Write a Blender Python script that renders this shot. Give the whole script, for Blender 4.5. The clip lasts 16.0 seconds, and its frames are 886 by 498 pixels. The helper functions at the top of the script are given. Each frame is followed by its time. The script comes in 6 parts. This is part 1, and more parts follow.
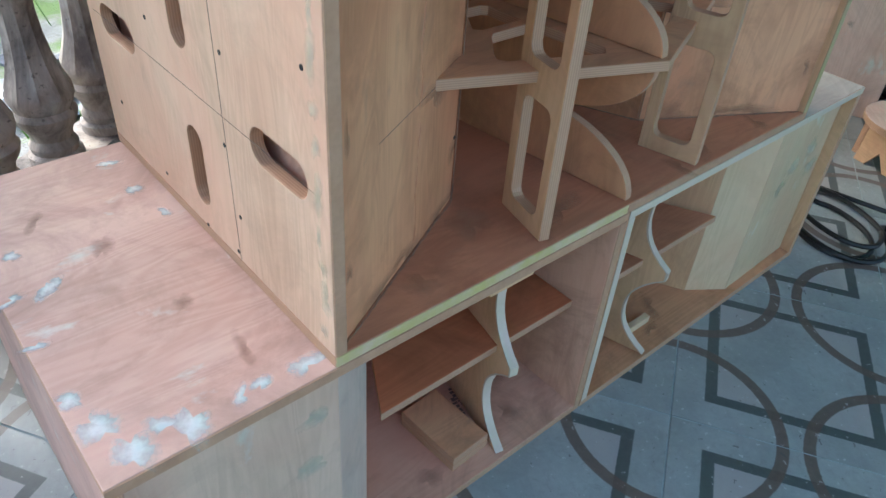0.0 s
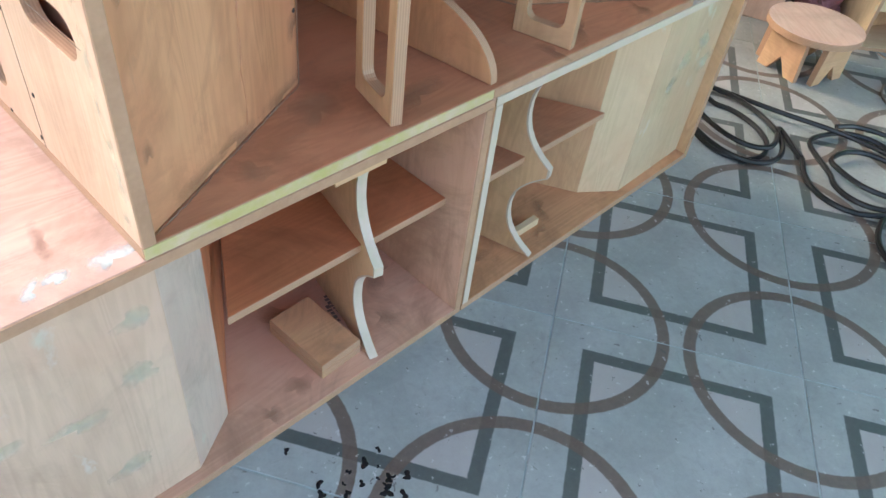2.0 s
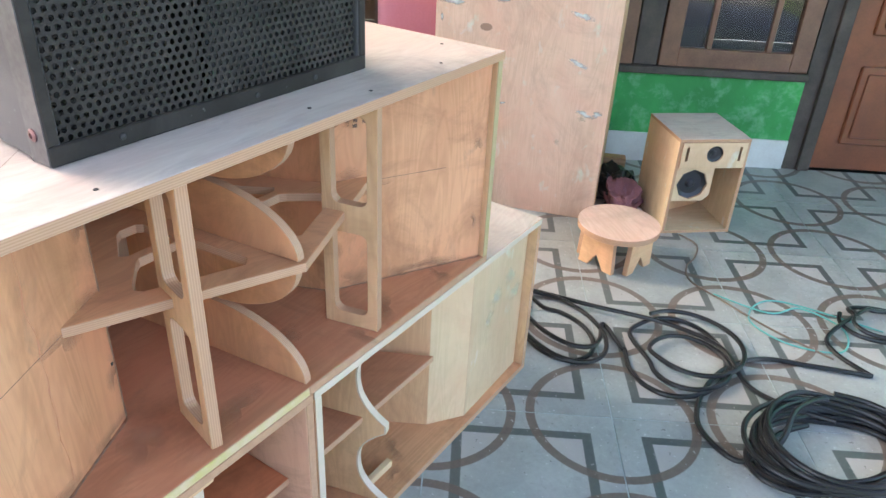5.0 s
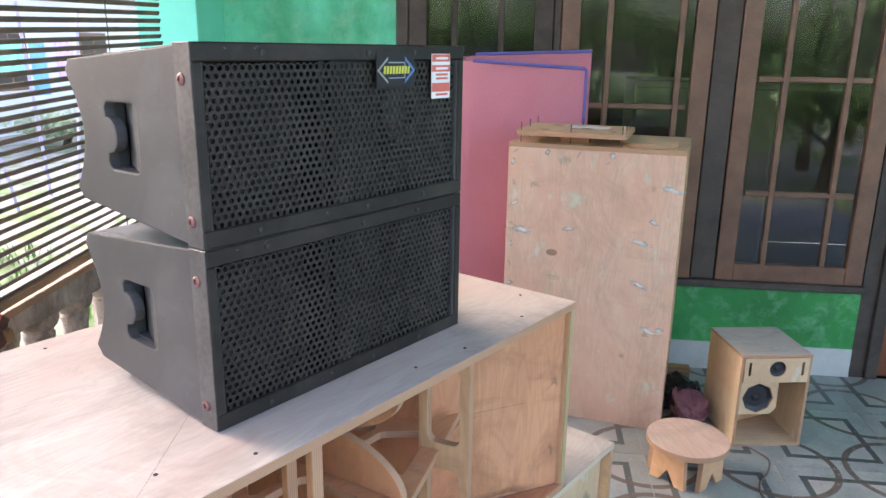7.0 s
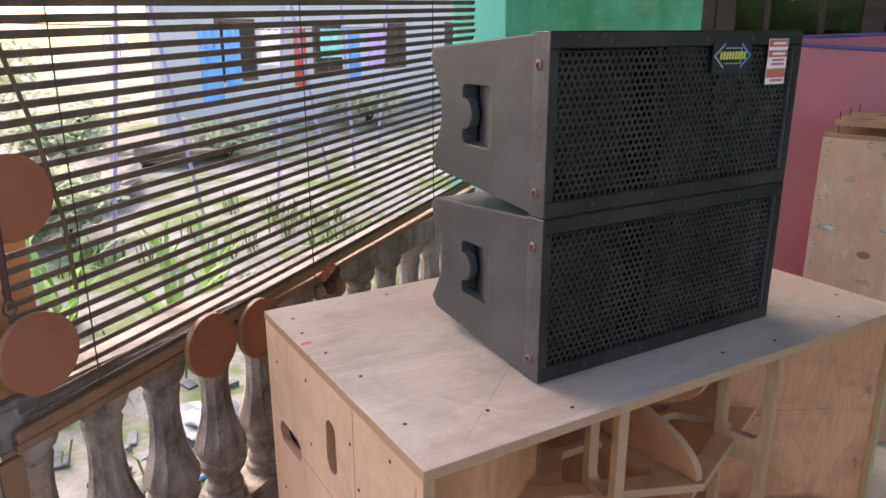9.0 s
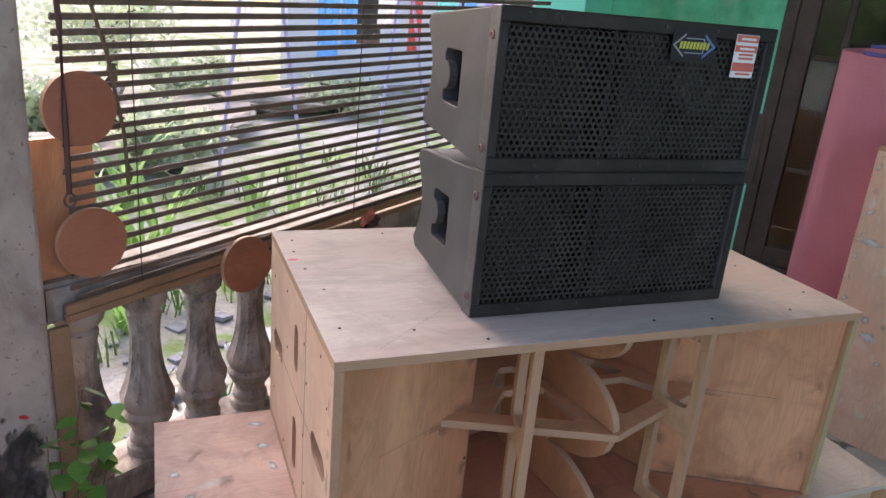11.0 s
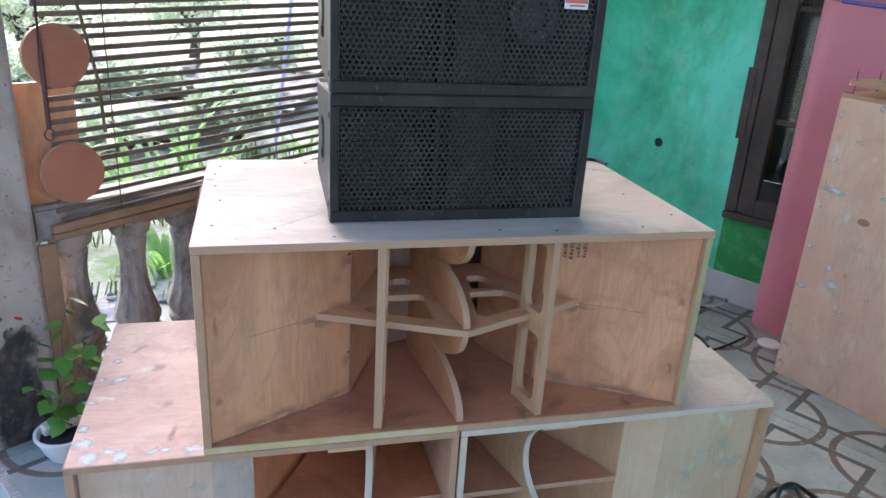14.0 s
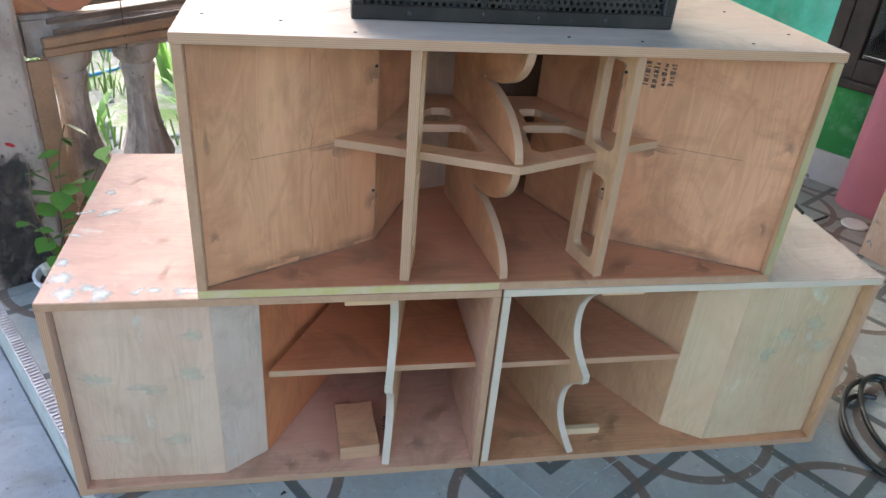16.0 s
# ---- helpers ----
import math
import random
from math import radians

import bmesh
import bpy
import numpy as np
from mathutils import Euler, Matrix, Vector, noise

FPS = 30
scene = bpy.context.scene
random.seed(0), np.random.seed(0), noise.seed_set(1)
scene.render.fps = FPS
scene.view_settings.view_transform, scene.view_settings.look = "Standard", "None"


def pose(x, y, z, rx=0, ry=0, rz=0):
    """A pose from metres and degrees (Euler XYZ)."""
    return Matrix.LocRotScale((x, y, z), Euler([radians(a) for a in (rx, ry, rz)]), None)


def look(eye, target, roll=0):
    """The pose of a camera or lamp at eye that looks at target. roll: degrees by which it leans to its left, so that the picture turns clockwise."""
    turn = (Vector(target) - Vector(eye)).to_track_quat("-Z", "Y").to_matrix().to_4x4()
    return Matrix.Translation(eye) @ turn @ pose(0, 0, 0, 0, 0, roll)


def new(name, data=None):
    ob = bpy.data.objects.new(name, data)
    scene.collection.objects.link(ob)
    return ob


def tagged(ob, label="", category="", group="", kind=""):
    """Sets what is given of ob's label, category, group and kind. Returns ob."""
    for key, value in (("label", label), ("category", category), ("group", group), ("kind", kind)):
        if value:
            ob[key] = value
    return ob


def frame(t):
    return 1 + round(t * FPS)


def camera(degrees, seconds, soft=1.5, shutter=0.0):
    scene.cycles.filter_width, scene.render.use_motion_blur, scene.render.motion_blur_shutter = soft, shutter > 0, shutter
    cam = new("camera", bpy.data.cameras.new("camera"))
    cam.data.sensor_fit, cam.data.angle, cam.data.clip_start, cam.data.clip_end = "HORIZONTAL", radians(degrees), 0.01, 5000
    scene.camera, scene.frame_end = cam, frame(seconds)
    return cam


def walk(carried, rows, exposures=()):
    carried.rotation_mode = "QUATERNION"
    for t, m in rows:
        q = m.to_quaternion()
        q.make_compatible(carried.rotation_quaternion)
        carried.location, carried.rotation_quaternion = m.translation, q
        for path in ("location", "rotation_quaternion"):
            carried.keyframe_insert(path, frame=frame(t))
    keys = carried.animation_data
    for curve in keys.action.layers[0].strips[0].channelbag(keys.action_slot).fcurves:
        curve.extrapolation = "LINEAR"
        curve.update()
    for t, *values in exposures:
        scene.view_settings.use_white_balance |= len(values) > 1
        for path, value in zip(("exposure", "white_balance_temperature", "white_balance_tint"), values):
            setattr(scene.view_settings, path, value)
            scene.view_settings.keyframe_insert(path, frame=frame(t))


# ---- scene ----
cam = camera(62.2, 16.0)
PATH = [
    (0, (-0.924, -0.538, 1.18), (0.157, 0.617, -0.043), 4.5),
    (0.5, (-0.907, -0.55, 1.138), (0.143, 0.545, -0.166), 5.6),
    (1, (-0.874, -0.57, 1.104), (0.184, 0.442, -0.258), 6.1),
    (1.5, (-0.828, -0.591, 1.096), (0.276, 0.37, -0.267), 6.9),
    (2, (-0.804, -0.61, 1.096), (0.319, 0.335, -0.262), 7.8),
    (2.5, (-0.784, -0.632, 1.093), (0.386, 0.262, -0.26), 8.5),
    (3, (-0.75, -0.665, 1.109), (0.5, 0.17, -0.209), 8.7),
    (3.5, (-0.731, -0.698, 1.131), (0.595, 0.125, -0.119), 7.1),
    (4, (-0.725, -0.703, 1.183), (0.662, 0.165, 0.032), 5.4),
    (4.2, (-0.717, -0.708, 1.211), (0.693, 0.173, 0.098), 4.9),
    (6.3, (-0.791, -0.76, 1.548), (0.755, 0.309, 0.863), -0.2),
    (6.5, (-0.821, -0.768, 1.522), (0.736, 0.329, 0.913), 0.1),
    (7, (-0.871, -0.756, 1.556), (0.643, 0.437, 1.026), 0.8),
    (7.5, (-0.911, -0.735, 1.573), (0.52, 0.571, 1.075), 1.0),
    (8, (-0.938, -0.728, 1.57), (0.362, 0.714, 1.09), 0.3),
    (8.5, (-0.963, -0.721, 1.572), (0.217, 0.807, 1.052), -0.9),
    (9, (-1.004, -0.755, 1.561), (-0.023, 0.891, 0.988), -0.1),
    (9.5, (-1.029, -0.862, 1.548), (-0.181, 0.843, 0.936), 2.2),
    (9.7, (-1.022, -0.893, 1.545), (-0.19, 0.813, 0.914), 2.9),
    (11.8, (-0.683, -1.083, 1.563), (-0.082, 0.716, 0.926), 4.5),
    (12, (-0.653, -1.092, 1.543), (-0.096, 0.725, 0.919), 3.6),
    (12.5, (-0.644, -1.202, 1.55), (-0.096, 0.621, 0.935), 3.5),
    (13, (-0.613, -1.28, 1.53), (-0.018, 0.508, 0.862), 4.8),
    (13.5, (-0.565, -1.331, 1.522), (0.053, 0.426, 0.793), 5.7),
    (14, (-0.449, -1.423, 1.527), (0.031, 0.384, 0.817), 3.5),
    (14.5, (-0.387, -1.498, 1.522), (0.027, 0.331, 0.825), 3.1),
    (15, (-0.363, -1.503, 1.504), (-0.031, 0.328, 0.769), 1.9),
    (15.5, (-0.372, -1.401, 1.44), (-0.088, 0.393, 0.602), 2.3),
    (16, (-0.38, -1.184, 1.299), (-0.023, 0.508, 0.294), 4.9),
]
EXPOSURES = [(0, 2.2, 5800, 6), (1.5, 2.78, 6450, 11), (2.5, 3.12, 6750, 13), (3.5, 3.4, 6750, 15), (4.2, 3.4, 6700, 16), (6.5, 2.95, 6600, 19), (7, 2.85, 6600, 21), (8, 2.42, 6800, 22), (9, 1.87, 7000, 25), (9.7, 1.77, 7000, 25), (12, 1.95, 6500, 22), (12.5, 1.98, 6500, 22), (13.5, 2.28, 5850, 15), (14.2, 2.37, 5900, 15), (15, 2.35, 6150, 18), (15.5, 2.35, 6450, 18), (16, 2.62, 6500, 14)]
walk(cam, [(t, look(eye, target, roll)) for t, eye, target, roll in PATH], EXPOSURES)

# world, sun and exposure
world = bpy.data.worlds.new("sky")
scene.world = world
world.use_nodes = True
sky = world.node_tree.nodes.new("ShaderNodeTexSky")
sky.sky_type, sky.sun_disc = "NISHITA", False
sky.sun_elevation, sky.sun_rotation = radians(36.4), radians(-10.6)
sky.air_density, sky.dust_density, sky.ozone_density = 1.0, 3.5, 0.8
world.node_tree.links.new(sky.outputs[0], world.node_tree.nodes["Background"].inputs[0])
world.node_tree.nodes["Background"].inputs[1].default_value = 0.15
sun_data = bpy.data.lights.new("sun", "SUN")
sun_data.energy, sun_data.angle, sun_data.color = 0.55, radians(18), (0.98, 0.99, 1.0)
sun = new("sun", sun_data)
sun.matrix_world = look((-1.8, 9.6, 7.2), (0, 0, 0))

# ---- materials ----
def material(name):
    m = bpy.data.materials.new(name)
    m.use_nodes = True
    nt = m.node_tree
    return m, nt, nt.nodes["Principled BSDF"]


def node(nt, kind, **vals):
    n = nt.nodes.new(kind)
    for k, v in vals.items():
        if k in n.inputs:
            n.inputs[k].default_value = v
    return n


def math_node(nt, op, a, b=None, clamp=False):
    n = nt.nodes.new("ShaderNodeMath")
    n.operation, n.use_clamp = op, clamp
    for i, v in enumerate((a, b)):
        if v is None:
            continue
        if isinstance(v, (int, float)):
            n.inputs[i].default_value = v
        else:
            nt.links.new(v, n.inputs[i])
    return n.outputs[0]


def mixed(nt, fac, a, b):
    n = nt.nodes.new("ShaderNodeMix")
    n.data_type = "RGBA"
    for i, v in ((0, fac), (6, a), (7, b)):
        if isinstance(v, (int, float)):
            n.inputs[i].default_value = v
        elif isinstance(v, tuple):
            n.inputs[i].default_value = (*v, 1)
        else:
            nt.links.new(v, n.inputs[i])
    return n.outputs[2]


def ramp(nt, fac, stops):
    n = nt.nodes.new("ShaderNodeValToRGB")
    els = n.color_ramp.elements
    while len(els) < len(stops):
        els.new(0.5)
    for e, (p, c) in zip(els, stops):
        e.position, e.color = p, (*c, 1) if len(c) == 3 else c
    nt.links.new(fac, n.inputs[0])
    return n.outputs[0]


def noise_tex(nt, vec, scale, detail=4.0, rough=0.55, stretch=(1, 1, 1), distort=0.0):
    mp = nt.nodes.new("ShaderNodeMapping")
    mp.inputs["Scale"].default_value = stretch
    nt.links.new(vec, mp.inputs[0])
    n = node(nt, "ShaderNodeTexNoise", Scale=scale, Detail=detail, Roughness=rough, Distortion=distort)
    nt.links.new(mp.outputs[0], n.inputs["Vector"])
    return n.outputs["Fac"]


def step(nt, v, lo, hi):
    n = nt.nodes.new("ShaderNodeMapRange")
    nt.links.new(v, n.inputs[0])
    n.inputs[1].default_value, n.inputs[2].default_value = lo, hi
    return n.outputs[0]


def bump(nt, bsdf, height, strength, dist=0.002):
    b = node(nt, "ShaderNodeBump", Strength=strength, Distance=dist)
    nt.links.new(height, b.inputs["Height"])
    nt.links.new(b.outputs[0], bsdf.inputs["Normal"])


def coords(nt, which="Object"):
    return nt.nodes.new("ShaderNodeTexCoord").outputs[which]


def ply(name, light, dark, filler=0.0, stain=(0.25, 0.16, 0.1), stain_amt=0.3, gloss=0.55, mint=(0.50, 0.66, 0.50)):
    """Plywood: face grain along u, stripes of its layers on the edges, filler patches."""
    m, nt, b = material(name)
    uv = coords(nt, "UV")
    broad = noise_tex(nt, uv, 2.2, 3, 0.5, (0.5, 2.2, 1), 0.6)
    grain = noise_tex(nt, uv, 30, 5, 0.65, (0.35, 5.0, 1), 0.2)
    cath = noise_tex(nt, uv, 5.0, 2, 0.5, (0.35, 2.4, 1), 1.4)
    rings = math_node(nt, "SINE", math_node(nt, "MULTIPLY", cath, 60.0))
    rings = step(nt, rings, -1.0, 1.0)
    f = math_node(nt, "ADD", math_node(nt, "MULTIPLY", broad, 0.84), math_node(nt, "MULTIPLY", grain, 0.16))
    f = math_node(nt, "ADD", f, math_node(nt, "MULTIPLY", rings, 0.10))
    f = step(nt, f, 0.34, 0.64)
    col = mixed(nt, f, tuple(0.88 * d for d in dark), light)
    pore = step(nt, noise_tex(nt, uv, 70, 4, 0.7, (0.3, 4.0, 1), 0.3), 0.52, 0.72)
    col = mixed(nt, math_node(nt, "MULTIPLY", pore, 0.12), col, tuple(0.58 * d for d in dark))
    streak = step(nt, noise_tex(nt, uv, 9, 6, 0.7, (0.16, 3.2, 1), 0.9), 0.50, 0.64)
    col = mixed(nt, math_node(nt, "MULTIPLY", streak, 0.14), col, tuple(0.74 * d for d in dark))
    rosy = step(nt, noise_tex(nt, uv, 2.6, 5, 0.6, (1, 1.4, 1), 0.8), 0.42, 0.66)
    col = mixed(nt, math_node(nt, "MULTIPLY", rosy, 0.8), col, tuple(0.94 * l * k for l, k in zip(light, (1.0, 0.84, 0.82))))
    scuff = step(nt, noise_tex(nt, uv, 7, 6, 0.62, (1, 1.3, 1), 0.5), 0.50, 0.76)
    col = mixed(nt, math_node(nt, "MULTIPLY", scuff, 0.28), col, tuple(min(l * 1.18 + 0.03, 0.8) for l in light))
    smut = step(nt, noise_tex(nt, uv, 3.4, 7, 0.7, (1, 1, 1), 1.5), 0.48, 0.70)
    col = mixed(nt, math_node(nt, "MULTIPLY", smut, min(0.8, 0.6 * stain_amt / 0.3)), col, tuple(0.62 * d for d in dark))
    st = noise_tex(nt, uv, 8.5, 6, 0.62, (0.8, 1.8, 1), 1.4)
    col = mixed(nt, math_node(nt, "MULTIPLY", step(nt, st, 0.6, 0.78), stain_amt), col, stain)
    rough = gloss
    if filler > 0:
        fp = noise_tex(nt, uv, 9.0, 5, 0.6, (1, 1.5, 1), 0.3)
        fm = step(nt, fp, 0.64 - 0.09 * filler, 0.80 - 0.09 * filler)
        hue = noise_tex(nt, uv, 11.0, 2)
        fc = ramp(nt, hue, [(0.4, (0.66, 0.70, 0.66)), (0.6, mint)])
        col = mixed(nt, math_node(nt, "MULTIPLY", fm, 0.75), col, fc)
    lay = nt.nodes.new("ShaderNodeAttribute")
    lay.attribute_name = "layer"
    lv = lay.outputs["Fac"]
    stripes = math_node(nt, "SINE", math_node(nt, "MULTIPLY", lv, 31.4))
    wob = noise_tex(nt, coords(nt), 40, 3)
    stripes = step(nt, math_node(nt, "ADD", stripes, math_node(nt, "MULTIPLY", wob, 0.8)), -0.4, 1.2)
    edge_c = mixed(nt, stripes, (0.40, 0.22, 0.12), (0.49, 0.29, 0.17))
    inside = math_node(nt, "MULTIPLY", math_node(nt, "GREATER_THAN", lv, 0.03), math_node(nt, "LESS_THAN", lv, 0.97))
    col = mixed(nt, inside, col, edge_c)
    nt.links.new(col, b.inputs["Base Color"])
    b.inputs["Roughness"].default_value = rough
    bump(nt, b, math_node(nt, "ADD", grain, math_node(nt, "MULTIPLY", stripes, inside)), 0.08, 0.0015)
    return m


def plain(name, color, rough=0.5, metal=0.0, var=0.25, scale=12.0, bmp=0.15, var2=None, fine=120.0):
    """A painted or moulded surface with mottling at two scales."""
    m, nt, b = material(name)
    oc = coords(nt)
    n1 = noise_tex(nt, oc, scale, 5, 0.6)
    n2 = noise_tex(nt, oc, fine, 3, 0.6)
    f = step(nt, math_node(nt, "ADD", math_node(nt, "MULTIPLY", n1, 0.7), math_node(nt, "MULTIPLY", n2, 0.3)), 0.35, 0.65)
    other = var2 or tuple(c * (1 - var) for c in color)
    nt.links.new(mixed(nt, f, other, color), b.inputs["Base Color"])
    nt.links.new(math_node(nt, "ADD", math_node(nt, "MULTIPLY", n1, 0.2), rough - 0.1), b.inputs["Roughness"])
    b.inputs["Metallic"].default_value = metal
    if bmp:
        bump(nt, b, n2, bmp, 0.002)
    return m


PLY_SIDE = ply("pale_side_plywood", (0.72, 0.49, 0.325), (0.60, 0.375, 0.23), 0.0, stain_amt=0.22)
PLY_INNER = ply("inner_plywood", (0.66, 0.33, 0.165), (0.52, 0.23, 0.105), 0.0, stain_amt=0.55)
PLY_FLESH = ply("flesh_plywood", (0.66, 0.39, 0.255), (0.54, 0.28, 0.17), 0.0, stain_amt=0.4)
PLY_PALE = ply("pale_plywood", (0.68, 0.425, 0.225), (0.55, 0.305, 0.148), 0.0, stain_amt=0.25)
PLY_TOP = ply("sanded_plywood", (0.55, 0.49, 0.42), (0.465, 0.39, 0.325), 0.0, stain=(0.44, 0.27, 0.20), stain_amt=0.35)
PLY_TAN = ply("tan_plywood", (0.63, 0.325, 0.16), (0.47, 0.22, 0.10), 0.0, stain_amt=0.45)
PLY_RED = ply("reddish_plywood", (0.53, 0.235, 0.12), (0.38, 0.15, 0.072), 0.0, stain_amt=0.3)
PLY_PINK = ply("pinkish_plywood", (0.58, 0.385, 0.30), (0.46, 0.265, 0.195), 0.3, stain_amt=0.35, gloss=0.55, mint=(0.45, 0.62, 0.58))
PLY_ORANGE = ply("orange_plywood", (0.60, 0.215, 0.09), (0.44, 0.14, 0.055), 0.0, stain_amt=0.35)
PLY_PUTTY = ply("putty_plywood", (0.62, 0.435, 0.30), (0.51, 0.335, 0.22), 0.3, stain_amt=0.2)
PLY_CREAM = ply("cream_plywood", (0.66, 0.485, 0.29), (0.56, 0.385, 0.21), 0.2, stain_amt=0.12)
PLY_GREY = ply("whitish_plywood", (0.60, 0.465, 0.36), (0.47, 0.35, 0.26), 0.2, stain_amt=0.4)
PLY_OLIVE = ply("greenish_plywood", (0.60, 0.44, 0.265), (0.50, 0.35, 0.195), 0.3, stain_amt=0.12)
# A darker brown than the other plywood, for back and throat boards and a knot.
PLY_DARK = ply("darker_brown_plywood", (0.38, 0.235, 0.155), (0.25, 0.15, 0.10), 0.0)


def smear(name, a, b2, top=0.85, grain=60):
    """Thin rubbed filler, thick in its middle and worn out to nothing at its rim."""
    m, nt, b = material(name)
    oc = coords(nt)
    n1, n2 = noise_tex(nt, oc, grain, 5, 0.65), noise_tex(nt, oc, 18, 3)
    nt.links.new(mixed(nt, step(nt, n2, 0.4, 0.6), a, b2), b.inputs["Base Color"])
    sep = nt.nodes.new("ShaderNodeSeparateXYZ")
    nt.links.new(coords(nt, "Generated"), sep.inputs[0])
    dx, dy = (math_node(nt, "SUBTRACT", sep.outputs[k], 0.5) for k in (0, 1))
    r = math_node(nt, "SQRT", math_node(nt, "ADD", math_node(nt, "MULTIPLY", dx, dx), math_node(nt, "MULTIPLY", dy, dy)))
    body = math_node(nt, "ADD", math_node(nt, "SUBTRACT", 0.46, r), math_node(nt, "MULTIPLY", math_node(nt, "SUBTRACT", n1, 0.5), 0.75))
    nt.links.new(math_node(nt, "MULTIPLY", step(nt, body, 0.0, 0.38), top), b.inputs["Alpha"])
    b.inputs["Roughness"].default_value = 0.6
    return m


SMEAR = smear("rubbed_mint_filler", (0.46, 0.57, 0.38), (0.56, 0.60, 0.48), 0.34)
SMEAR_B = smear("rubbed_pale_filler", (0.68, 0.70, 0.67), (0.58, 0.70, 0.66), 0.8)
STAIN = smear("brown_stain", (0.33, 0.18, 0.10), (0.40, 0.235, 0.14), 0.38, 14)
KNOT = smear("reddish_knot", (0.24, 0.09, 0.06), (0.36, 0.16, 0.11), 0.4, 40)
PLY_ROSE = ply("rosy_plywood", (0.65, 0.47, 0.36), (0.54, 0.36, 0.26), 0.0, stain_amt=0.22)
PLY_ROSE_F = ply("rosy_filled_plywood", (0.70, 0.485, 0.345), (0.60, 0.39, 0.265), 0.45, stain_amt=0.22)
WHITE_EDGE = plain("white_filler", (0.61, 0.475, 0.37), 0.6, var2=(0.53, 0.455, 0.31), scale=16, fine=50.0)
EDGE_TAN = plain("sanded_edge", (0.48, 0.28, 0.16), 0.6, var2=(0.38, 0.205, 0.11), scale=22)
OLIVE_EDGE = plain("olive_filler", (0.44, 0.31, 0.175), 0.6, var2=(0.36, 0.32, 0.13), scale=14, fine=60.0)
YELLOW_EDGE = plain("yellow_green_filler", (0.60, 0.44, 0.30), 0.6, var2=(0.47, 0.40, 0.11), scale=13, fine=60.0)


def dusty_black(name, base, dust, rough, amount, bmp):
    """Black paint with grey dust smudges and small pale nicks."""
    m, nt, b = material(name)
    oc = coords(nt)
    n1, n2 = noise_tex(nt, oc, 7, 7, 0.68, (1, 1, 1), 0.8), noise_tex(nt, oc, 420, 2)
    col = mixed(nt, math_node(nt, "MULTIPLY", step(nt, n1, 0.45, 0.70), amount), base, dust)
    nick = step(nt, noise_tex(nt, oc, 85, 3, 0.6), 0.70, 0.74)
    col = mixed(nt, math_node(nt, "MULTIPLY", nick, 0.5 * amount), col, (0.30, 0.30, 0.29))
    nt.links.new(col, b.inputs["Base Color"])
    nt.links.new(math_node(nt, "ADD", math_node(nt, "MULTIPLY", n1, 0.3), rough - 0.15), b.inputs["Roughness"])
    b.inputs["Specular IOR Level"].default_value = 0.28
    bump(nt, b, n2, bmp, 0.002)
    return m


BLACK = dusty_black("black_textured_paint", (0.080, 0.076, 0.074), (0.135, 0.13, 0.126), 0.5, 0.6, 0.2)
GRILLE = dusty_black("black_grille_steel", (0.018, 0.0148, 0.012), (0.052, 0.044, 0.036), 0.55, 0.8, 0.1)
STEEL_EDGE = plain("worn_dark_steel", (0.15, 0.14, 0.135), 0.45, 0.3, var2=(0.06, 0.055, 0.055), scale=14, bmp=0.25)
FELT = plain("matt_black_inside", (0.046, 0.040, 0.034), 0.95, var=0.3, bmp=0)
CONE = plain("black_cone", (0.02, 0.02, 0.022), 0.4, var=0.3)
HORN = plain("horn_plastic", (0.035, 0.032, 0.03), 0.6, var=0.3)
DRIVER = plain("driver_ring_plastic", (0.19, 0.175, 0.165), 0.5, var=0.3)
RUST = plain("reddish_washer", (0.24, 0.11, 0.10), 0.5, 0.3, var=0.4, scale=80)
SCREW = plain("dark_screw", (0.035, 0.032, 0.03), 0.4, 0.6)
CABLE = plain("black_rubber", (0.012, 0.013, 0.014), 0.35, var=0.3, bmp=0.0)
WIRE_G = plain("teal_wire", (0.12, 0.42, 0.36), 0.4, bmp=0.0)
WIRE_B = plain("brown_wire", (0.20, 0.15, 0.11), 0.5, bmp=0.0)
FRAME_WOOD = plain("brown_varnished_wood", (0.23, 0.115, 0.068), 0.38, var2=(0.13, 0.062, 0.04), scale=7, bmp=0.1)
DARK_WOOD = plain("dark_weathered_wood", (0.042, 0.032, 0.025), 0.65, var2=(0.085, 0.064, 0.05), scale=10, bmp=0.4)
DOOR_WOOD = plain("red_brown_door", (0.24, 0.072, 0.028), 0.32, var2=(0.15, 0.046, 0.02), scale=5, bmp=0.1)
BRASS = plain("worn_brass", (0.60, 0.40, 0.15), 0.3, 0.9, var2=(0.42, 0.28, 0.12), scale=40)
CHROME = plain("steel_lever", (0.6, 0.6, 0.6), 0.25, 1.0)
PINK = plain("pink_vinyl", (0.60, 0.22, 0.27), 0.6, var2=(0.53, 0.175, 0.22), scale=2.5, bmp=0.1)
PIPING = plain("violet_piping", (0.15, 0.13, 0.42), 0.6)
CLOTH = plain("pink_cloth", (0.34, 0.15, 0.17), 0.9, var=0.35)
SKIRT = plain("white_skirting_tile", (0.66, 0.65, 0.62), 0.35, var2=(0.55, 0.53, 0.49), scale=6)
SLAT = plain("brown_bamboo_slat", (0.105, 0.075, 0.055), 0.6, var2=(0.20, 0.155, 0.12), scale=8, bmp=0.3)
BAR_WOOD = plain("split_bamboo", (0.34, 0.20, 0.11), 0.6, var2=(0.22, 0.13, 0.075), scale=9, bmp=0.4)
CORD = plain("thin_cord", (0.10, 0.075, 0.06), 0.8, bmp=0)
STRAP = plain("brown_strap", (0.10, 0.045, 0.038), 0.7)
